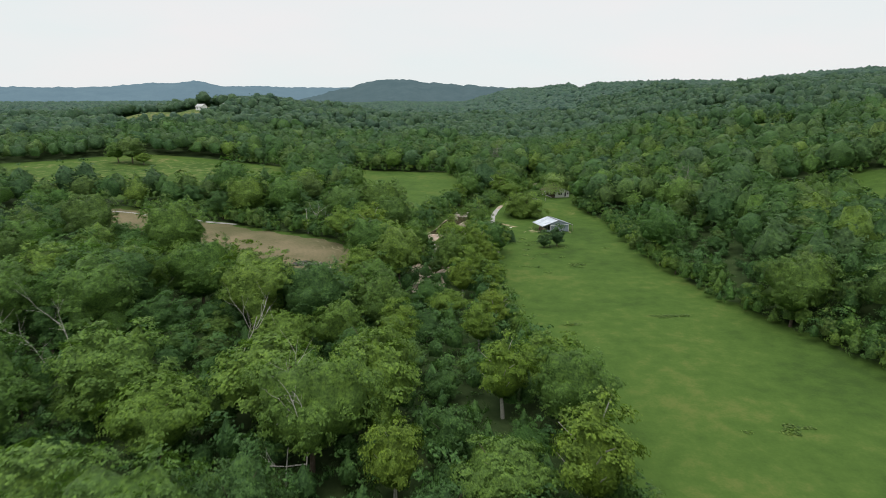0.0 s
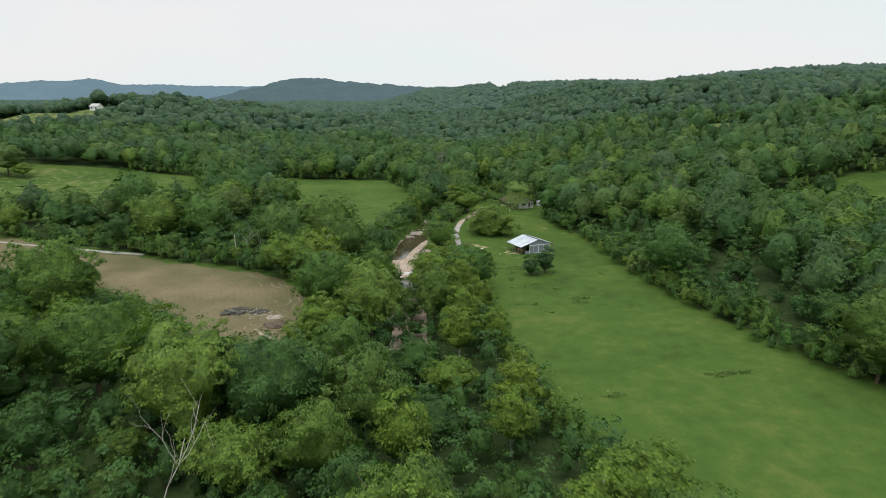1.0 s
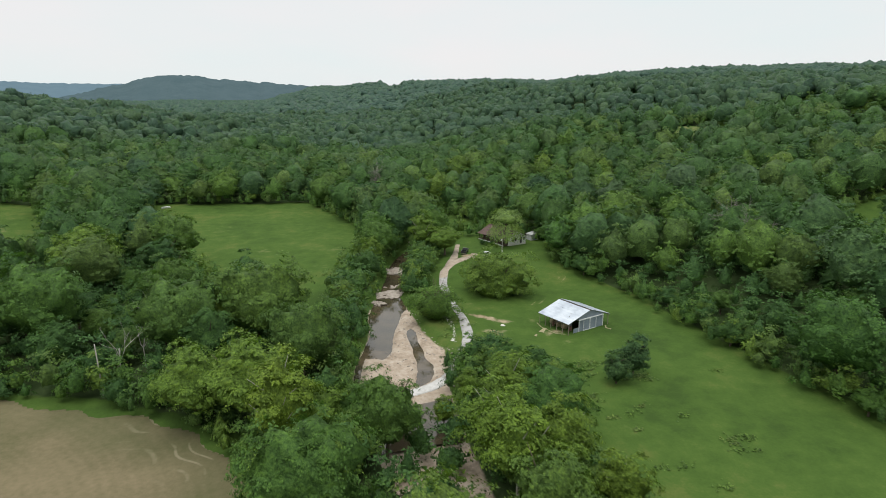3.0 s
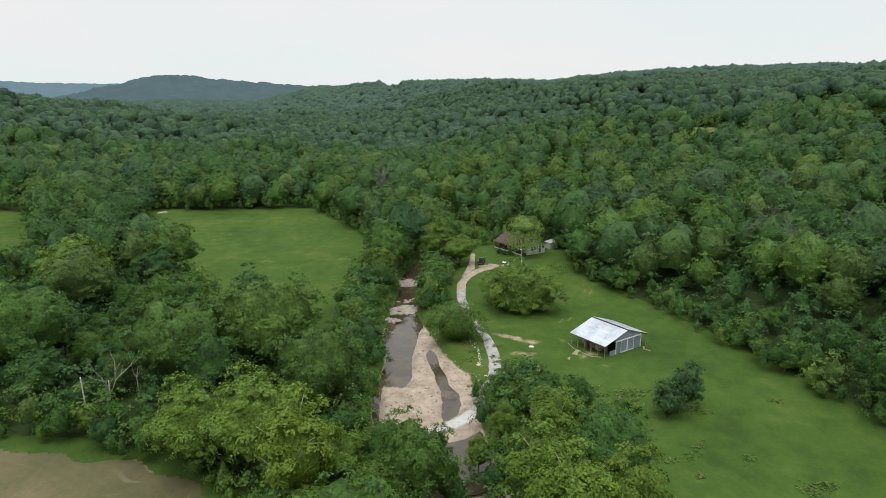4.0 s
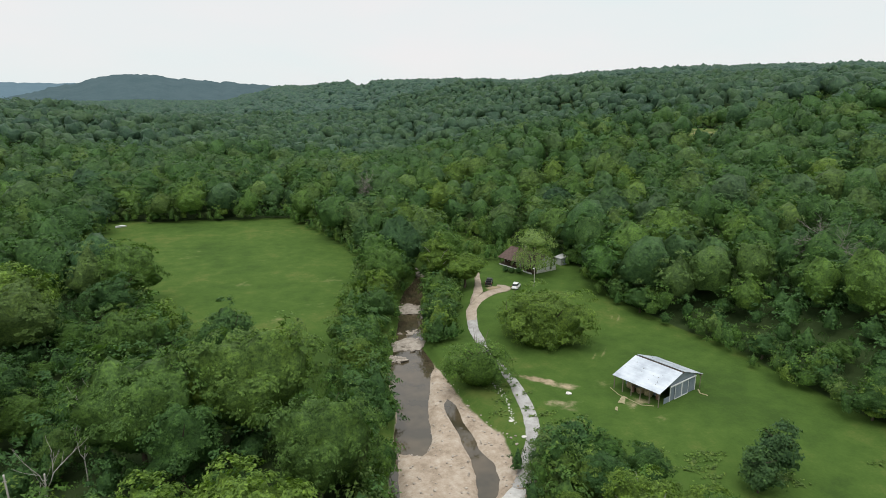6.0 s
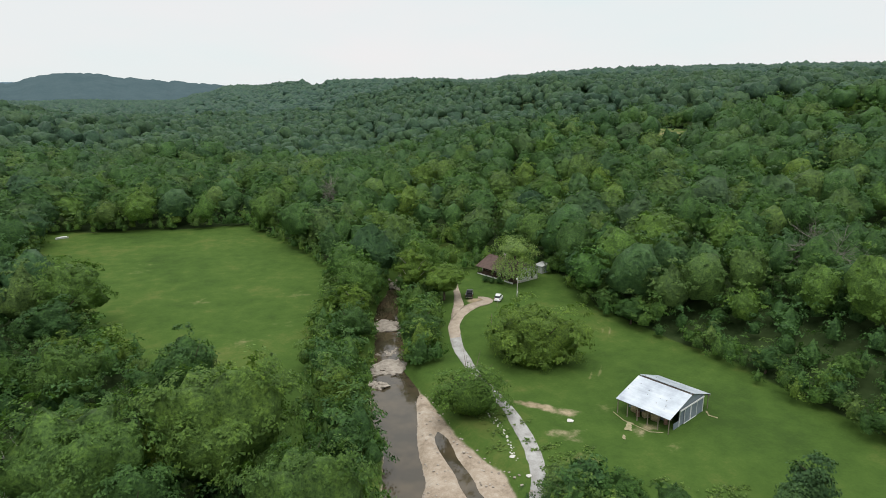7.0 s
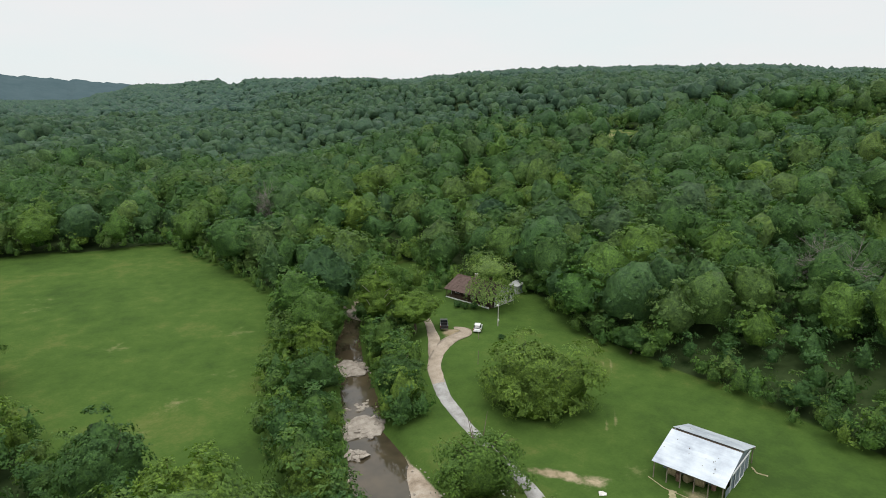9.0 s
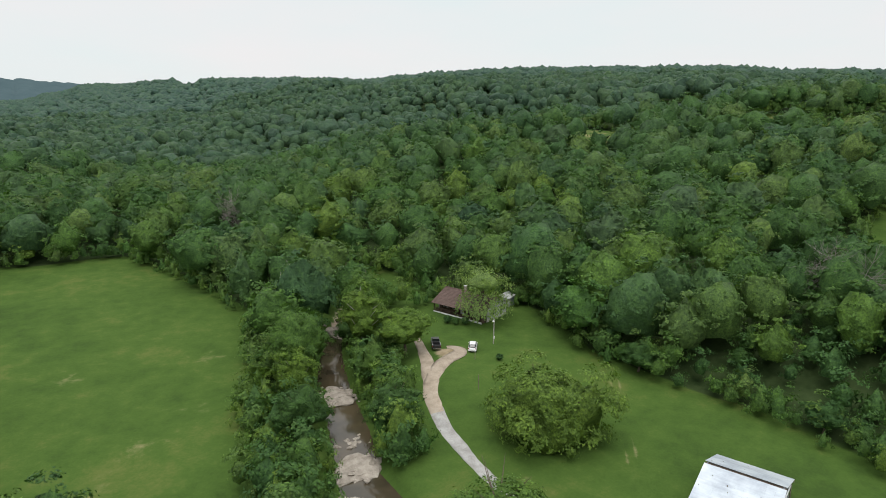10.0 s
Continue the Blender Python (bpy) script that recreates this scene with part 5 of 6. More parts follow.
# ---------- poles and posts ----------
def light_pole(x, y, tall):
    top = tagged(new("light_pole"), "wooden yard pole with a small white lamp", "pole")
    top.matrix_basis = pose(x, y, float(land(x, y)))
    part("pole", rod(bmesh.new(), (0, 0, -0.4), (0.05, 0, tall), 0.1, 0.075, 10), BARK_PALE, top)
    arm = part("arm", rod(bmesh.new(), (0.05, 0, tall - 0.3), (-0.35, -0.3, tall - 0.15), 0.03), CHROME, top)
    bm = bmesh.new()
    bmesh.ops.create_uvsphere(bm, u_segments=12, v_segments=8, radius=0.2, matrix=Matrix.Translation((-0.4, -0.35, tall - 0.2)) @ Matrix.Diagonal((1, 1, 0.75, 1)))
    part("lamp_head", bm, TRIM_WHITE, arm, "white lamp head", True)
    part("meter_box", box(-0.12, 0.12, -0.24, -0.1, 1.0, 1.4), TRIM_WHITE, top, "pale meter box")


def utility_pole(x, y, tall, lean, label):
    bm = rod(bmesh.new(), (0, 0, -0.5), (lean, 0, tall), 0.13, 0.085, 10)
    top = tagged(new("utility_pole"), label, "pole", "field-side poles")
    top.matrix_basis = pose(x, y, float(land(x, y)))
    part("pole", bm, BARK_PALE, top)
    part("cap", rod(bmesh.new(), (lean, 0, tall + 0.001), (lean * 1.02, 0, tall + 0.16), 0.09, 0.07), STONE, top, "white pole cap")
    part("bracket", box(lean - 0.2, lean + 0.2, -0.06, 0.06, tall - 0.7, tall - 0.6), CHROME, top)


def fence_post(x, y, tall):
    top = tagged(new("fence_post"), "thin weathered wooden post in the lawn", "post", "lawn posts")
    top.matrix_basis = pose(x, y, float(land(x, y)))
    part("post", rod(bmesh.new(), (0, 0, -0.3), (0.03, 0, tall), 0.055, 0.045), TIMBER, top)


light_pole(44.3, 268.0, 4.6)
fence_post(31.0, 256.0, 2.4)
fence_post(37.2, 264.5, 1.3)
utility_pole(-46.8, 212.4, 8.6, -0.35, "leaning grey utility pole at the field edge")
utility_pole(-44.6, 214.6, 6.6, 0.3, "shorter grey pole beside the utility pole")


# ---------- dead trees ----------
def dead_tree(x, y, tall, thick, seed, label):
    top = tagged(new("dead_tree"), label, "dead tree", "bare dead trees")
    top.matrix_basis = pose(x, y, float(land(x, y)), 0, 0, seed * 40)
    v, f, nr = bare_branches(np.random.default_rng(seed), tall * 0.8, thick, 4)
    ob = new("trunk", mesh_of("trunk", v, f, BARK_PALE, nr))
    ob.parent = top
    return top


for x, y, tall, seed, label in [
    (-60.5, 96.5, 12.5, 1, "bare silver dead tree among green crowns"), (-66.5, 97.5, 11.5, 2, "bare leaning dead tree among green crowns"),
    (-35.5, 99.5, 13.0, 3, "slim bare dead tree in the woods"), (-19.5, 68.5, 11.8, 4, "bleached dead tree with crooked limbs"), (-16.5, 66.0, 11.0, 5, "bleached dead snag beside another"),
    (-46.0, 217.5, 9.5, 6, "bare dead trunk at the field edge"), (-42.0, 222.0, 9.5, 7, "pale dead tree in the hedge"),
]:
    dead_tree(x, y, tall * (1.1 if y < 110 else 1.0), 0.11, seed, label)
    PLACED.append((x, y, 0.55))
    PLACED.append((x * 0.94, y * 0.94, 0.4))
PLACED.append((-24.0, 58.0, 0.6))


def grey_tree(x, y, tall, seed, label):
    """A leafless tree with a wide crown of fine grey twigs."""
    rng = np.random.default_rng(seed)
    top = tagged(new("dead_tree"), label, "dead tree", "bare dead trees")
    top.matrix_basis = pose(x, y, float(land(x, y)), 0, 0, seed * 40)
    pieces = []

    def grow(start, go, length, r, depth):
        pts, d = [start], go
        for _ in range(3):
            d = unit(d + rng.normal(0, 0.2, 3))
            pts.append(pts[-1] + d * length / 3)
        pieces.append(tube(pts, np.linspace(r, r * 0.5, 4), 4))
        for _ in range((0, 10, 8, 9)[depth]):
            grow(pts[rng.integers(1, 4)], unit(d + rng.normal(0, 0.75, 3) + [0, 0, 0.1]), length * rng.uniform(0.5, 0.75), r * 0.46, depth - 1)
    grow(np.array([0, 0, -0.3]), np.array([0, 0, 1.0]), tall * 0.6, 0.22, 3)
    v, f, nr = join(pieces)
    ob = new("trunk", mesh_of("trunk", v, f, BARK_GREY, nr))
    ob.parent = top
    PLACED.append((x, y, 1.0))
    PLACED.append((x * 0.95, y * 0.98, 0.5))


grey_tree(97.4, 230.6, 15.0, 21, "grey leafless tree with fine twigs on the slope")
grey_tree(30.0, 372.0, 15.0, 22, "grey leafless tree among the valley woods")


# ---------- stones, ledges and heaps ----------
def boulder(rng, size, flat=0.55, level=2):
    v, f = BALL[level]
    w = v * (1 + rng.normal(0, 0.13, (len(v), 1))) * size * np.array([1.0, rng.uniform(0.6, 1.0), flat])
    return w, f, unit(v)


def stone_field(name, places, sizes, mat, label, seed, flat=0.5):
    """Many stones lying together, as one body."""
    rng = np.random.default_rng(seed)
    pieces = []
    for (x, y), s in zip(places, sizes):
        v, f, nr = boulder(rng, s, flat, 1 if s < 0.35 else 2)
        a = rng.uniform(0, 6.28)
        c, k = math.cos(a), math.sin(a)
        v = np.column_stack([c * v[:, 0] - k * v[:, 1] + x, k * v[:, 0] + c * v[:, 1] + y, v[:, 2] + float(land(x, y)) + 0.2 * s])
        pieces.append((v, f, nr))
    v, f, _ = join(pieces)
    return tagged(new(name, mesh_of(name, v, f, mat, smooth=False)), label, "stones", kind="stuff")


rng_s = np.random.default_rng(21)


def rock_ledge(x, y, wide, deep, seed, label):
    """A shelf of broken limestone slabs across the creek."""
    rng = np.random.default_rng(seed)
    top = tagged(new("rock_ledge"), label, "rock ledge", "creek ledges")
    top.matrix_basis = pose(x, y, float(water_level(y)))
    v, f = BALL[3]
    wave = 0.16 * np.sin(5 * v[:, :1] + seed) + 0.12 * np.sin(8 * v[:, 1:2] + 2 * seed) + rng.normal(0, 0.05, (len(v), 1))
    body = v * (1 + wave) * [wide * 1.0, deep * 0.95, 0.36]
    body[:, 2] = np.round(body[:, 2] / 0.12) * 0.12 + rng.normal(0, 0.015, len(v))
    shelf = new("shelf", mesh_of("shelf", body, f, ROCK, smooth=False))
    shelf.parent = top
    tagged(shelf, "flat layered limestone bed")
    for i in range(26):
        px, py = rng.uniform(-wide, wide) * 0.9, rng.normal(0, deep * 0.42)
        s = rng.uniform(0.22, 0.7)
        bm = bmesh.new()
        bmesh.ops.create_cube(bm, size=1.0)
        for v in bm.verts:
            v.co = Vector((v.co.x * s * 1.7 + rng.normal(0, 0.12), v.co.y * s * 1.15 + rng.normal(0, 0.12), v.co.z * s * 0.5 + rng.normal(0, 0.06)))
        bmesh.ops.bevel(bm, geom=list(bm.edges), offset=0.05 * s, segments=1, affect="EDGES")
        ob = part("slab", bm, ROCK, top)
        ob.matrix_basis = pose(px, py, 0.16 + 0.2 * rng.random() - abs(py) * 0.05, rng.normal(0, 6), rng.normal(0, 6), rng.uniform(0, 180))


rock_ledge(8.2, 252.5, 3.6, 3.2, 31, "pale broken limestone shelf across the creek")
rock_ledge(14.8, 271.5, 3.0, 3.6, 32, "grey limestone shelf further up the creek")
rock_ledge(27.0, 296.5, 2.4, 3.6, 33, "pale gravelly shelf at the creek bend")
rock_ledge(4.2, 246.5, 1.2, 1.6, 34, "small limestone shelf at the pool head")

for cx, cy, wx, wy, k, sd in ((8.0, 252.5, 3.0, 2.4, 130, 71), (14.6, 271.5, 2.4, 2.6, 110, 72), (26.8, 296.5, 1.8, 2.6, 80, 73), (10.6, 258.5, 2.2, 1.5, 40, 74)):
    px, py = np.clip(rng_s.normal(0, 0.55, k), -1, 1) * wx + cx, np.clip(rng_s.normal(0, 0.5, k), -1, 1) * wy + cy
    stone_field("creek_stones", list(zip(px, py)), rng_s.uniform(0.12, 0.5, k), ROCK, "pale broken stones lying across the creek", sd, 0.6)
bx, by = rng_s.uniform(-8, 12, 900), rng_s.uniform(197, 241, 900)
on_bar = (outside(bx, by, BAR) < -0.2) & (outside(bx, by, POOL) > 0.2)
rim = (np.abs(outside(bx, by, BAR)) < 0.4) & (bx > 6)
keep = on_bar & (rng_s.random(900) < 0.5) | rim
stone_field("gravel_stones", list(zip(bx[keep], by[keep])), rng_s.uniform(0.08, 0.26, keep.sum()), ROCK, "loose stones and cobbles on the gravel bar", 41)

line_x = np.interp(np.linspace(0, 1, 46), [0, 0.5, 1], [15.2, 14.6, 12.4]) + rng_s.normal(0, 0.25, 46)
line_y = np.linspace(229.5, 217.0, 46) + rng_s.normal(0, 0.2, 46)
stone_field("edge_stones", list(zip(line_x, line_y)), rng_s.uniform(0.06, 0.2, 46), STONE, "row of white stones beside the drive", 42)


def lone_stone(x, y, s):
    v, f, _ = boulder(np.random.default_rng(int(x * 10)), s, 0.3)
    ob = new("stone", mesh_of("stone", v, f, STONE, smooth=False))
    ob.matrix_basis = pose(x, y, float(land(x, y)) + 0.05)
    tagged(ob, "flat white stone lying in the grass", "stone", "white stones in the grass")


for x, y, s in ((24.6, 222.0, 0.5), (12.3, 217.8, 0.42), (12.0, 213.4, 0.4)):
    lone_stone(x, y, s)


def brush_heap(x, y, wide, deep, tall, count, seed, mat, stick_mat, label):
    """A burnt heap: a low mound with poles, branches and stones thrown on it."""
    rng = np.random.default_rng(seed)
    top = tagged(new("brush_heap"), label, "brush heap", "field heaps")
    top.matrix_basis = pose(x, y, float(land(x, y)), 0, 0, rng.uniform(-20, 20))
    v, f = BALL[3]
    lump = 0.35 * np.sin(4 * v[:, :1] + seed) * np.sin(5 * v[:, 1:2]) + rng.normal(0, 0.16, (len(v), 1))
    m = v * (1 + lump * [0.5, 0.5, 1.6]) * [wide, deep, tall]
    ob = new("mound", mesh_of("mound", m, f, mat, smooth=False))
    ob.parent = top
    for i in range(count):
        a, r = rng.uniform(0, 6.28), math.sqrt(rng.random())
        px, py = math.cos(a) * wide * r, math.sin(a) * deep * r
        h = tall * math.sqrt(max(0.05, 1 - r * r)) * 0.85
        go = rng.uniform(0, 3.14)
        ln = rng.uniform(0.3, 1.1)
        bm = rod(bmesh.new(), (-ln / 2, 0, 0), (ln / 2, 0, rng.normal(0, 0.2)), rng.uniform(0.02, 0.05), 0.02, 5)
        s = part("branch", bm, stick_mat if rng.random() < 0.5 else BARK, top)
        s.matrix_basis = pose(px, py, h + 0.06, rng.normal(0, 12), rng.normal(0, 12), math.degrees(go))


ASH = plain("ash", (0.03, 0.032, 0.026), (0.12, 0.118, 0.105), 2.2, 0.95, 0.1, relief=0.05)
brush_heap(-40.2, 173.0, 3.6, 2.0, 0.55, 70, 51, ASH, BARK_PALE, "grey burnt brush heap on the tilled field")
brush_heap(-35.0, 172.0, 2.0, 1.5, 0.4, 30, 52, ASH, STONE, "heap of pale sticks beside the burnt brush")
brush_heap(-29.8, 163.2, 3.0, 2.2, 0.55, 30, 53, BARK, BARK, "brown heap of roots and earth on the field")
brush_heap(-31.5, 168.0, 1.8, 1.2, 0.3, 22, 54, ROCK, STONE, "heap of pale rubble on the tilled field")
hx, hy = rng_s.normal(-33, 3.2, 150), rng_s.normal(167, 4.0, 150)
stone_field("field_rubble", list(zip(hx, hy)), rng_s.uniform(0.05, 0.18, 150), ROCK, "scattered pale rubble and clods on the field", 43)
for cx, cy, wx, wy, k, mat, words, sd in ((-39.6, 173.0, 2.6, 1.3, 170, ASH, "dark burnt clods round the brush heap", 81), (-30.4, 163.6, 2.2, 1.9, 170, BARK, "brown clods and roots on the field", 82), (-33.2, 169.6, 2.0, 1.2, 80, ROCK, "pale rubble strewn between the heaps", 83)):
    stone_field("field_rubble", list(zip(rng_s.normal(cx, wx, k), rng_s.normal(cy, wy, k))), rng_s.uniform(0.06, 0.26, k), mat, words, sd, 0.7)
strip("track_pale", [(-34.5, 161.5, 0.5), (-32.0, 157.5, 1.0), (-30.0, 154.2, 1.7), (-28.4, 151.2, 1.3)], ROAD_TAN, "pale worn wheel track across the field", "track", 0.1, 0.08)


def white_trailer(x, y):
    top = tagged(new("boat"), "small white boat lying at the meadow edge", "boat")
    top.matrix_basis = pose(x, y, float(land(x, y)), 0, 0, 25)
    bm = bmesh.new()
    rings = []
    for s, w, h in ((-1.8, 0.05, 0.5), (-1.0, 0.5, 0.55), (0.2, 0.7, 0.55), (1.6, 0.65, 0.5)):
        rings.append([bm.verts.new(q) for q in ((s, -w, h), (s, -w * 0.7, 0.05), (s, w * 0.7, 0.05), (s, w, h), (s, w * 0.85, h - 0.05), (s, w * 0.55, 0.15), (s, -w * 0.55, 0.15), (s, -w * 0.85, h - 0.05))])
    for a, b in zip(rings, rings[1:]):
        for i in range(8):
            j = (i + 1) % 8
            bm.faces.new((a[i], a[j], b[j], b[i]))
    bm.faces.new(rings[-1])
    bmesh.ops.recalc_face_normals(bm, faces=bm.faces)
    part("hull", bm, TRIM_WHITE, top)
    part("thwart", box(0.2, 0.5, -0.55, 0.55, 0.38, 0.43), TRIM_WHITE, top)


white_trailer(-51.5, 371.0)


# ---------- far farms ----------
def far_house(x, y, turn, long, wide, lift=0.0):
    top = tagged(new("farmhouse"), "small far white farmhouse among the trees", "house", "far farmhouses")
    top.matrix_basis = pose(x, y, float(land(x, y)) + lift, 0, 0, turn)
    for a, b, c, d in ((-wide, wide, -long, -long + 0.2), (-wide, wide, long - 0.2, long), (-wide, -wide + 0.2, -long + 0.2, long - 0.2), (wide - 0.2, wide, -long + 0.2, long - 0.2)):
        part("wall", box(a, b, c, d, -1, 3.2), TRIM_WHITE, top)
    for y0 in (-long, long - 0.2):
        part("gable", gable(-wide, wide, 0, y0, y0 + 0.2, 3.2, 5.4), TRIM_WHITE, top)
    for sx in (-1, 1):
        c = [(sx * (wide + 0.5), -long - 0.4, 3.0), (0, -long - 0.4, 5.6), (0, long + 0.4, 5.6), (sx * (wide + 0.5), long + 0.4, 3.0)]
        part("roof", sheet(bmesh.new(), c if sx < 0 else c[::-1], 0.12), SIGN_PALE, top)
    for yy in (-long * 0.5, long * 0.5):
        window(top, yy - 0.6, yy + 0.6, -wide - 0.03, 1.0, 2.4, "y")


far_house(-246, 652, 60, 5, 3)
far_house(-226, 660, 30, 4, 3)
far_house(-61, 1050, 80, 7, 4)


# ---------- tall grass in the meadow ----------
def tufts():
    rng = np.random.default_rng(61)
    X, Y = [], []
    for cx, cy, sx, sy, k in ((31, 175, 4, 6, 4), (40, 187, 4, 6, 4), (28, 188, 4, 4, 4), (25, 180, 3, 7, 4), (36, 193, 3, 2, 3), (27.2, 124.7, 0.8, 0.5, 8), (49.2, 130.1, 1.6, 0.4, 14), (50.5, 82, 2.4, 0.9, 9), (38, 172, 2, 1, 7), (29, 200, 3, 3, 16), (20, 212, 3, 5, 9), (16, 225, 2, 4, 12)):
        X.append(rng.normal(cx, sx, k)), Y.append(rng.normal(cy, sy, k))
    x, y = np.concatenate(X), np.concatenate(Y)
    at, out = [], []
    for a, b in zip(x, y):
        k = 26
        s = rng.uniform(0.35, 0.8)
        p = np.column_stack([a + rng.normal(0, s, k), b + rng.normal(0, s * 0.6, k), np.zeros(k)])
        p[:, 2] = land(p[:, 0], p[:, 1]) + rng.uniform(0.05, 0.38, k) * s
        at.append(p), out.append(np.tile([0.0, 0, 1], (k, 1)) + rng.normal(0, 0.2, (k, 3)))
    v, f, nr = leaf_cards(rng, np.concatenate(at), np.concatenate(out), 0.42)
    tint = np.repeat(rng.random(len(x)), 26 * 3)
    ob = new("tall_grass", mesh_of("tall_grass", v, f, GRASS_LEAF, nr, [("tint", tint)]))
    tagged(ob, "clumps of taller unmown grass in the meadow", "grass", kind="stuff")


GRASS_LEAF = foliage("grass_leaf", [(0.0, (0.085, 0.150, 0.034)), (0.5, (0.100, 0.170, 0.040)), (1.0, (0.13, 0.185, 0.055))])
tufts()
for x, y, s in ((43.4, 280.6, 0.3), (44.2, 279.0, 0.26), (45.6, 277.9, 0.3), (40.5, 262.0, 0.22)):
    plant(("shrub", 1), x, y, 40 * x, s)

# ---------- woods ----------
WALKED = [(0, 0, 0), (-17, 54, -10), (-24, 92, -17), (-26, 121, -18), (-27, 152, -25), (-25, 184, -35)]


def in_view(x, y, wide):
    """Whether a place lies in the wide wedge of land ahead of the flight."""
    ok = np.zeros(len(x), bool)
    for cx, cy, yaw in WALKED:
        az = np.degrees(np.arctan2(x - cx, y - cy))
        ok |= np.abs(az + yaw) < wide
    return ok


def flight_distance(x, y):
    return np.minimum.reduce([np.hypot(x - cx, y - cy) for cx, cy, _ in WALKED])


def scatter(rng, x0, x1, y0, y1, step):
    X, Y = np.meshgrid(np.arange(x0, x1, step), np.arange(y0, y1, step * 0.87))
    X = X + step * 0.5 * (np.arange(X.shape[0]) % 2)[:, None]
    x, y = X.ravel(), Y.ravel()
    return x + rng.normal(0, step * 0.17, len(x)), y + rng.normal(0, step * 0.17, len(y))


def bulk(name, x, y, size, tint, templates, mat, label, rng, sink=0.0):
    """Many far trees as one body of woodland."""
    pick = rng.integers(0, len(templates), len(x))
    z = land(x, y) - sink
    V, F, N, T, k = [], [], [], [], 0
    for i, (v, f, nr) in enumerate(templates):
        w = np.where(pick == i)[0]
        if not len(w):
            continue
        a = rng.uniform(0, 2 * np.pi, len(w))
        c, s = np.cos(a)[:, None], np.sin(a)[:, None]
        g = size[w][:, None]
        tall = (0.45 + 0.55 * g) * rng.uniform(0.86, 1.12, (len(w), 1))
        P = np.stack([(c * v[:, 0] - s * v[:, 1]) * g + x[w][:, None], (s * v[:, 0] + c * v[:, 1]) * g + y[w][:, None], v[:, 2] * tall + z[w][:, None]], 2)
        Q = np.stack([c * nr[:, 0] - s * nr[:, 1], s * nr[:, 0] + c * nr[:, 1], np.broadcast_to(nr[:, 2], (len(w), len(nr)))], 2)
        V.append(P.reshape(-1, 3)), N.append(Q.reshape(-1, 3))
        F.append((f[None] + (np.arange(len(w)) * len(v))[:, None, None] + k).reshape(-1, 3))
        T.append(np.repeat(tint[w], len(v)))
        k += len(w) * len(v)
    ob = new(name, mesh_of(name, np.concatenate(V), np.concatenate(F), mat, np.concatenate(N), [("tint", np.concatenate(T))]))
    return tagged(ob, label, "woods", kind="stuff")


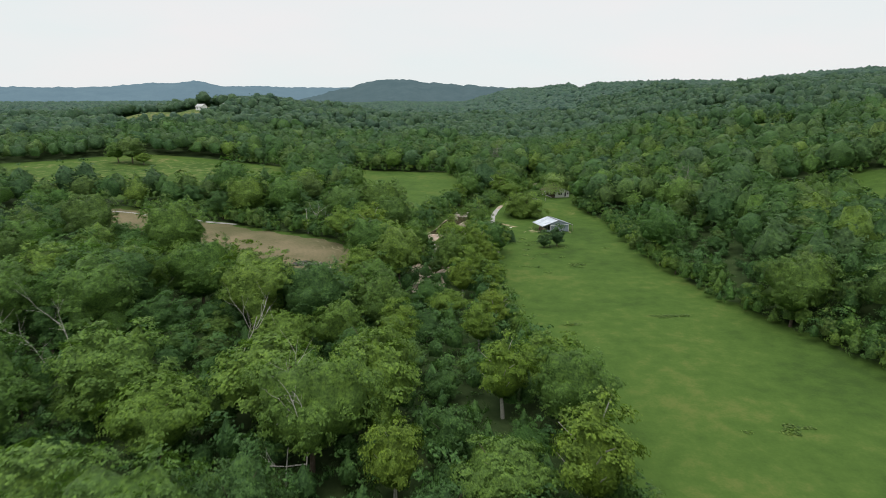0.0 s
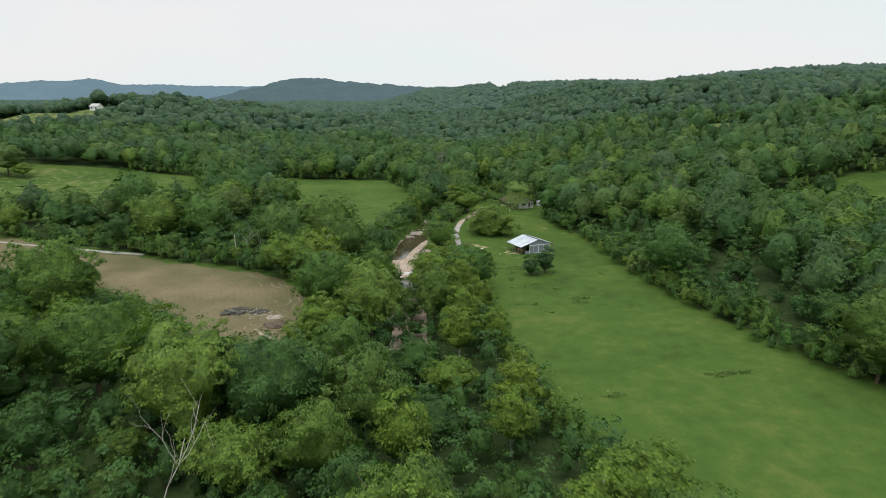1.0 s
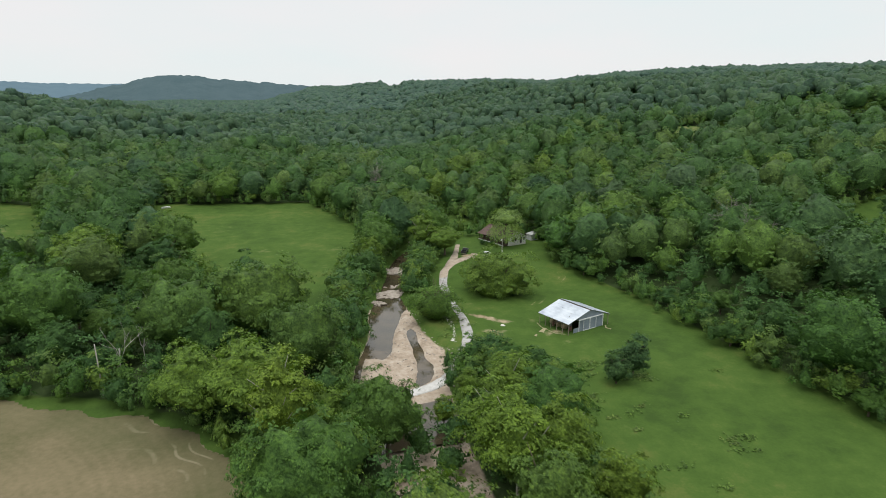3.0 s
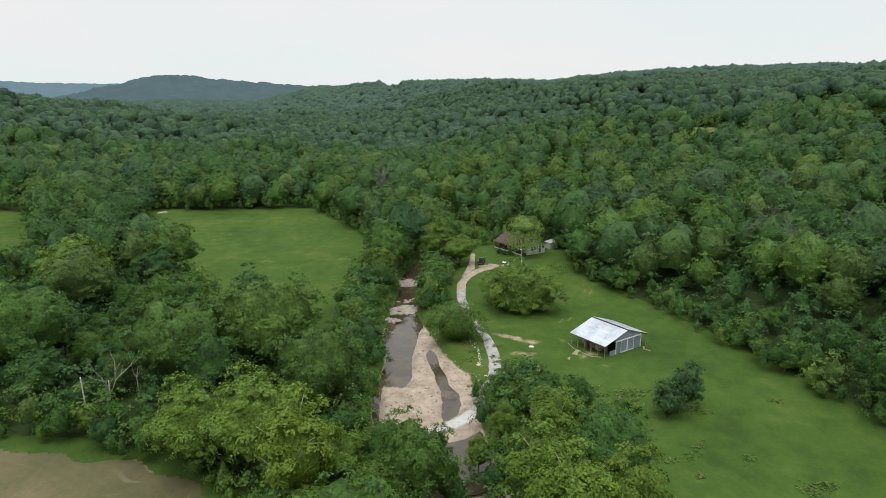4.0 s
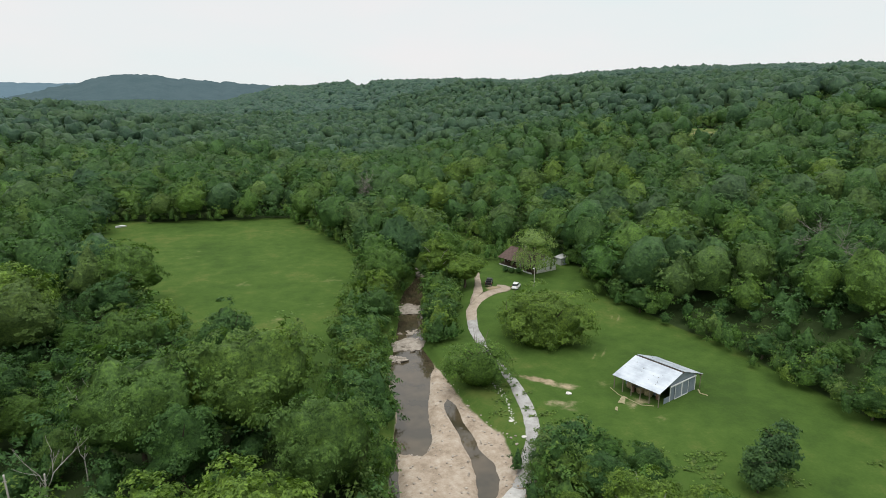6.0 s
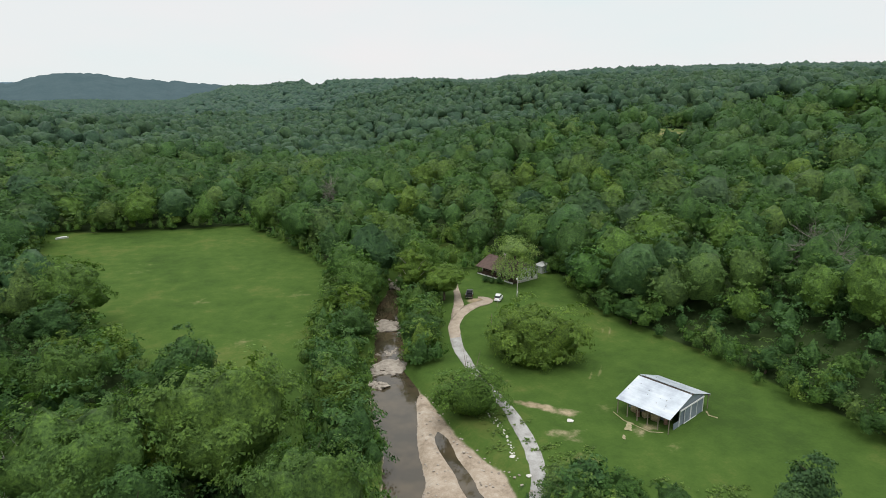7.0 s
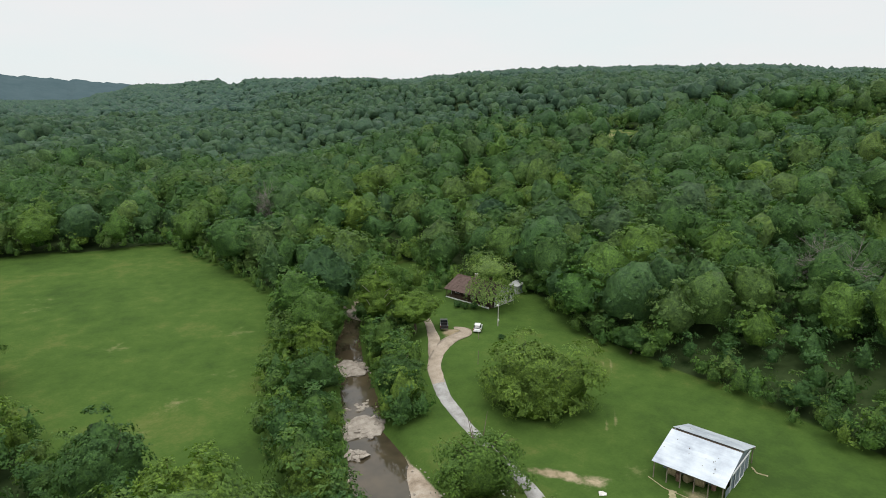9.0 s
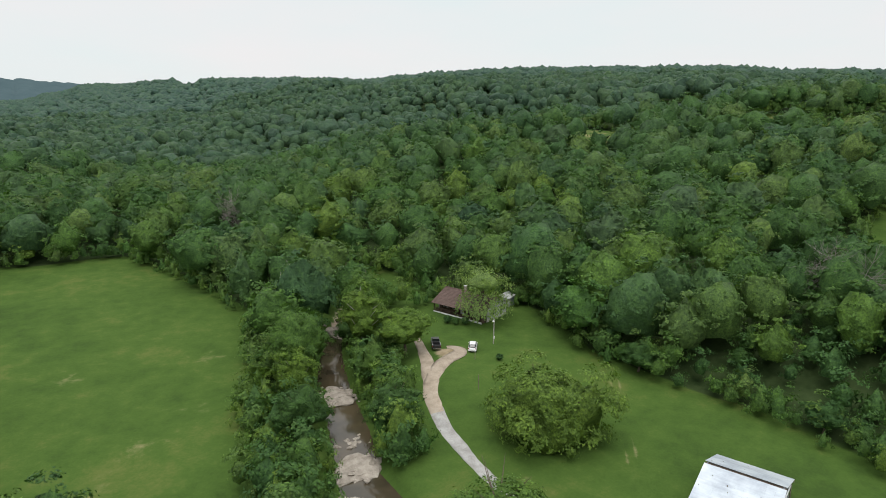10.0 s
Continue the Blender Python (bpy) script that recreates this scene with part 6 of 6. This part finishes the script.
def woods():
    rng = np.random.default_rng(5)
    wide_x, wide_y = scatter(rng, -150, 150, -10, 340, 10.4)
    close_x, close_y = scatter(rng, -420, 460, -10, 560, 8.9)
    # the tall old trees stand along the flight and west of the creek
    a = (flight_distance(wide_x, wide_y) < 100) | ((wide_x < -14) & (flight_distance(wide_x, wide_y) < 150))
    b = (flight_distance(close_x, close_y) >= 102) & ~((close_x < -14) & (flight_distance(close_x, close_y) < 152))
    x, y = np.concatenate([wide_x[a], close_x[b]]), np.concatenate([wide_y[a], close_y[b]])
    far = flight_distance(x, y)
    free = open_land(x, y)
    alone = np.ones(len(x), bool)
    for px, py, s in PLACED:
        alone &= np.hypot(x - px, y - py) > 5.2 * s + 1.0
    ok = alone & (free > 2.0) & (in_view(x, y, 40) | (far < 55)) & (far < 330) & (y > 0)
    x, y, far, free = x[ok], y[ok], far[ok], free[ok]
    order = np.argsort(far)
    x, y, far, free = x[order], y[order], far[order], free[order]
    near = np.arange(len(x)) < 235
    for px, py, d in zip(x[near], y[near], free[near]):
        roll = rng.random()
        kind = ("dark", rng.integers(3)) if roll < 0.32 else (("light", rng.integers(2)) if roll < 0.39 else ("green", rng.integers(5)))
        if -12 < px < 20 and roll > 0.66:
            kind = ("yellow", rng.integers(2))
        if -42 < px < 6 and 164 < py < 200 and roll > 0.3:
            kind = ("light", rng.integers(2))
        plant((kind[0], int(kind[1])), px, py, rng.uniform(0, 360), rng.uniform(0.9, 1.2) * (0.8 if d < 5 else 1.0), rng.uniform(0.9, 1.05))
    # the woods further off
    fine = [broad_crown(rng, 4.6 + 0.3 * i, 0.8, 12.6 + 0.6 * i, 15, 10, 7, 0.5, 2, 0.24, 0.9, (0.26, 0.42), True, 0.87, 1.6) for i in range(5)]
    x, y, far = x[~near], y[~near], far[~near]
    size, tint = 0.72 + 0.62 * rng.random(len(x)) ** 1.5, rng.random(len(x))
    dark = rng.random(len(x)) < 0.34
    close = np.arange(len(x)) < 560
    light = ~dark & (rng.random(len(x)) < 0.17)
    warm = rng.random(len(x)) < 0.5
    for sel, mat, label in ((close & ~dark & ~light & warm, LEAF, "green broadleaf woods along the valley"), (close & ~dark & ~light & ~warm, LEAF_MID_HAZE, "green broadleaf woods along the valley"), (close & dark, LEAF_DARK, "darker trees among the woods along the valley"), (close & light, LEAF_PALE, "lighter green trees among the woods along the valley")):
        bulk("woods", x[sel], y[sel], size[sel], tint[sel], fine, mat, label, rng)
    mid = [broad_crown(rng, 4.7 + 0.3 * i, 1.0, 12.2 + 0.5 * i, 13, 6, 4, 0.66, 2, 0.26, 0.92, (0.26, 0.42), True, 0.89, 1.6, 0.05) for i in range(6)]
    x, y, size, tint, dark, light = x[~close], y[~close], size[~close], tint[~close], dark[~close], light[~close]
    plain_ = ~dark & ~light
    bulk("woods", x[light], y[light], size[light], tint[light], mid, LEAF_PALE, "lighter green trees among the valley woods", rng)
    bulk("woods", x[plain_], y[plain_], size[plain_], tint[plain_], mid, LEAF_MID_HAZE, "dense green broadleaf woods round the meadows", rng)
    bulk("woods", x[dark], y[dark], size[dark], tint[dark], mid, LEAF_DARK, "darker trees among the valley woods", rng)
    # low growth along the edges of the woods
    ex, ey = scatter(rng, -130, 300, 40, 430, 3.2)
    free = open_land(ex, ey)
    ok = (free > 0.3) & (free < 5.5) & (rng.random(len(ex)) < 0.9) & in_view(ex, ey, 42) & ~((ex > 8) & (ex < 18) & (ey > 204) & (ey < 246))
    low = [broad_crown(rng, 2.1, 0.0, 4.0 + i, 7, 6, 6, 0.4, 1, 0.3, 0.85, (0.32, 0.5), True, 0.9, 1.5) for i in range(4)]
    bulk("undergrowth", ex[ok], ey[ok], (0.5 + 0.12 * free[ok]) * rng.uniform(0.6, 1.5, ok.sum()), rng.random(ok.sum()), low, LEAF, "leafy undergrowth along the woodland edges", rng)
    ux, uy = scatter(rng, -110, 120, 45, 300, 6.2)
    ok = (open_land(ux, uy) > 3.0) & in_view(ux, uy, 42) & (flight_distance(ux, uy) < 140)
    bulk("understory", ux[ok], uy[ok], rng.uniform(0.7, 1.5, ok.sum()), rng.random(ok.sum()), low, LEAF_DARK, "dark young growth on the woodland floor", rng)
    x, y = scatter(rng, -900, 1150, 150, 1200, 9.4)
    far = flight_distance(x, y)
    ok = (open_land(x, y) > 2.0) & in_view(x, y, 38) & (far >= 330) & (far < 850)
    x, y = x[ok], y[ok]
    small = [broad_crown(rng, 5.0 + 0.3 * i, 2.0, 11.6 + 0.5 * i, 10, 3, 2, 0.8, 2, 0.28, 0.97, (0.28, 0.44), True, 0.94, 1.5, 0.07) for i in range(6)]
    bulk("hill_woods", x, y, rng.uniform(0.72, 1.3, len(x)), rng.random(len(x)), small, LEAF_FAR_HAZE, "wooded hillsides in summer leaf", rng)
    x, y = scatter(rng, -1600, 2000, 300, 2700, 11.0)
    far = flight_distance(x, y)
    ok = (open_land(x, y) > 2.0) & in_view(x, y, 37) & (far >= 850) & (far < 2250)
    x, y = x[ok], y[ok]
    dot = []
    bv, bf = BALL[1]
    for i in range(5):
        v = bv * [7.6, 7.6, 5.2] * (1 + rng.normal(0, 0.16, (12, 1))) + [0, 0, 7.5]
        dot.append((v, bf[(v[bf][:, :, 2].mean(1) > 5.2)], unit(bv + [0, 0, 0.2])))
    bulk("distant_woods", x, y, rng.uniform(0.7, 1.15, len(x)), rng.random(len(x)), dot, LEAF_DISTANT_HAZE, "distant unbroken woods up to the skyline", rng)


woods()
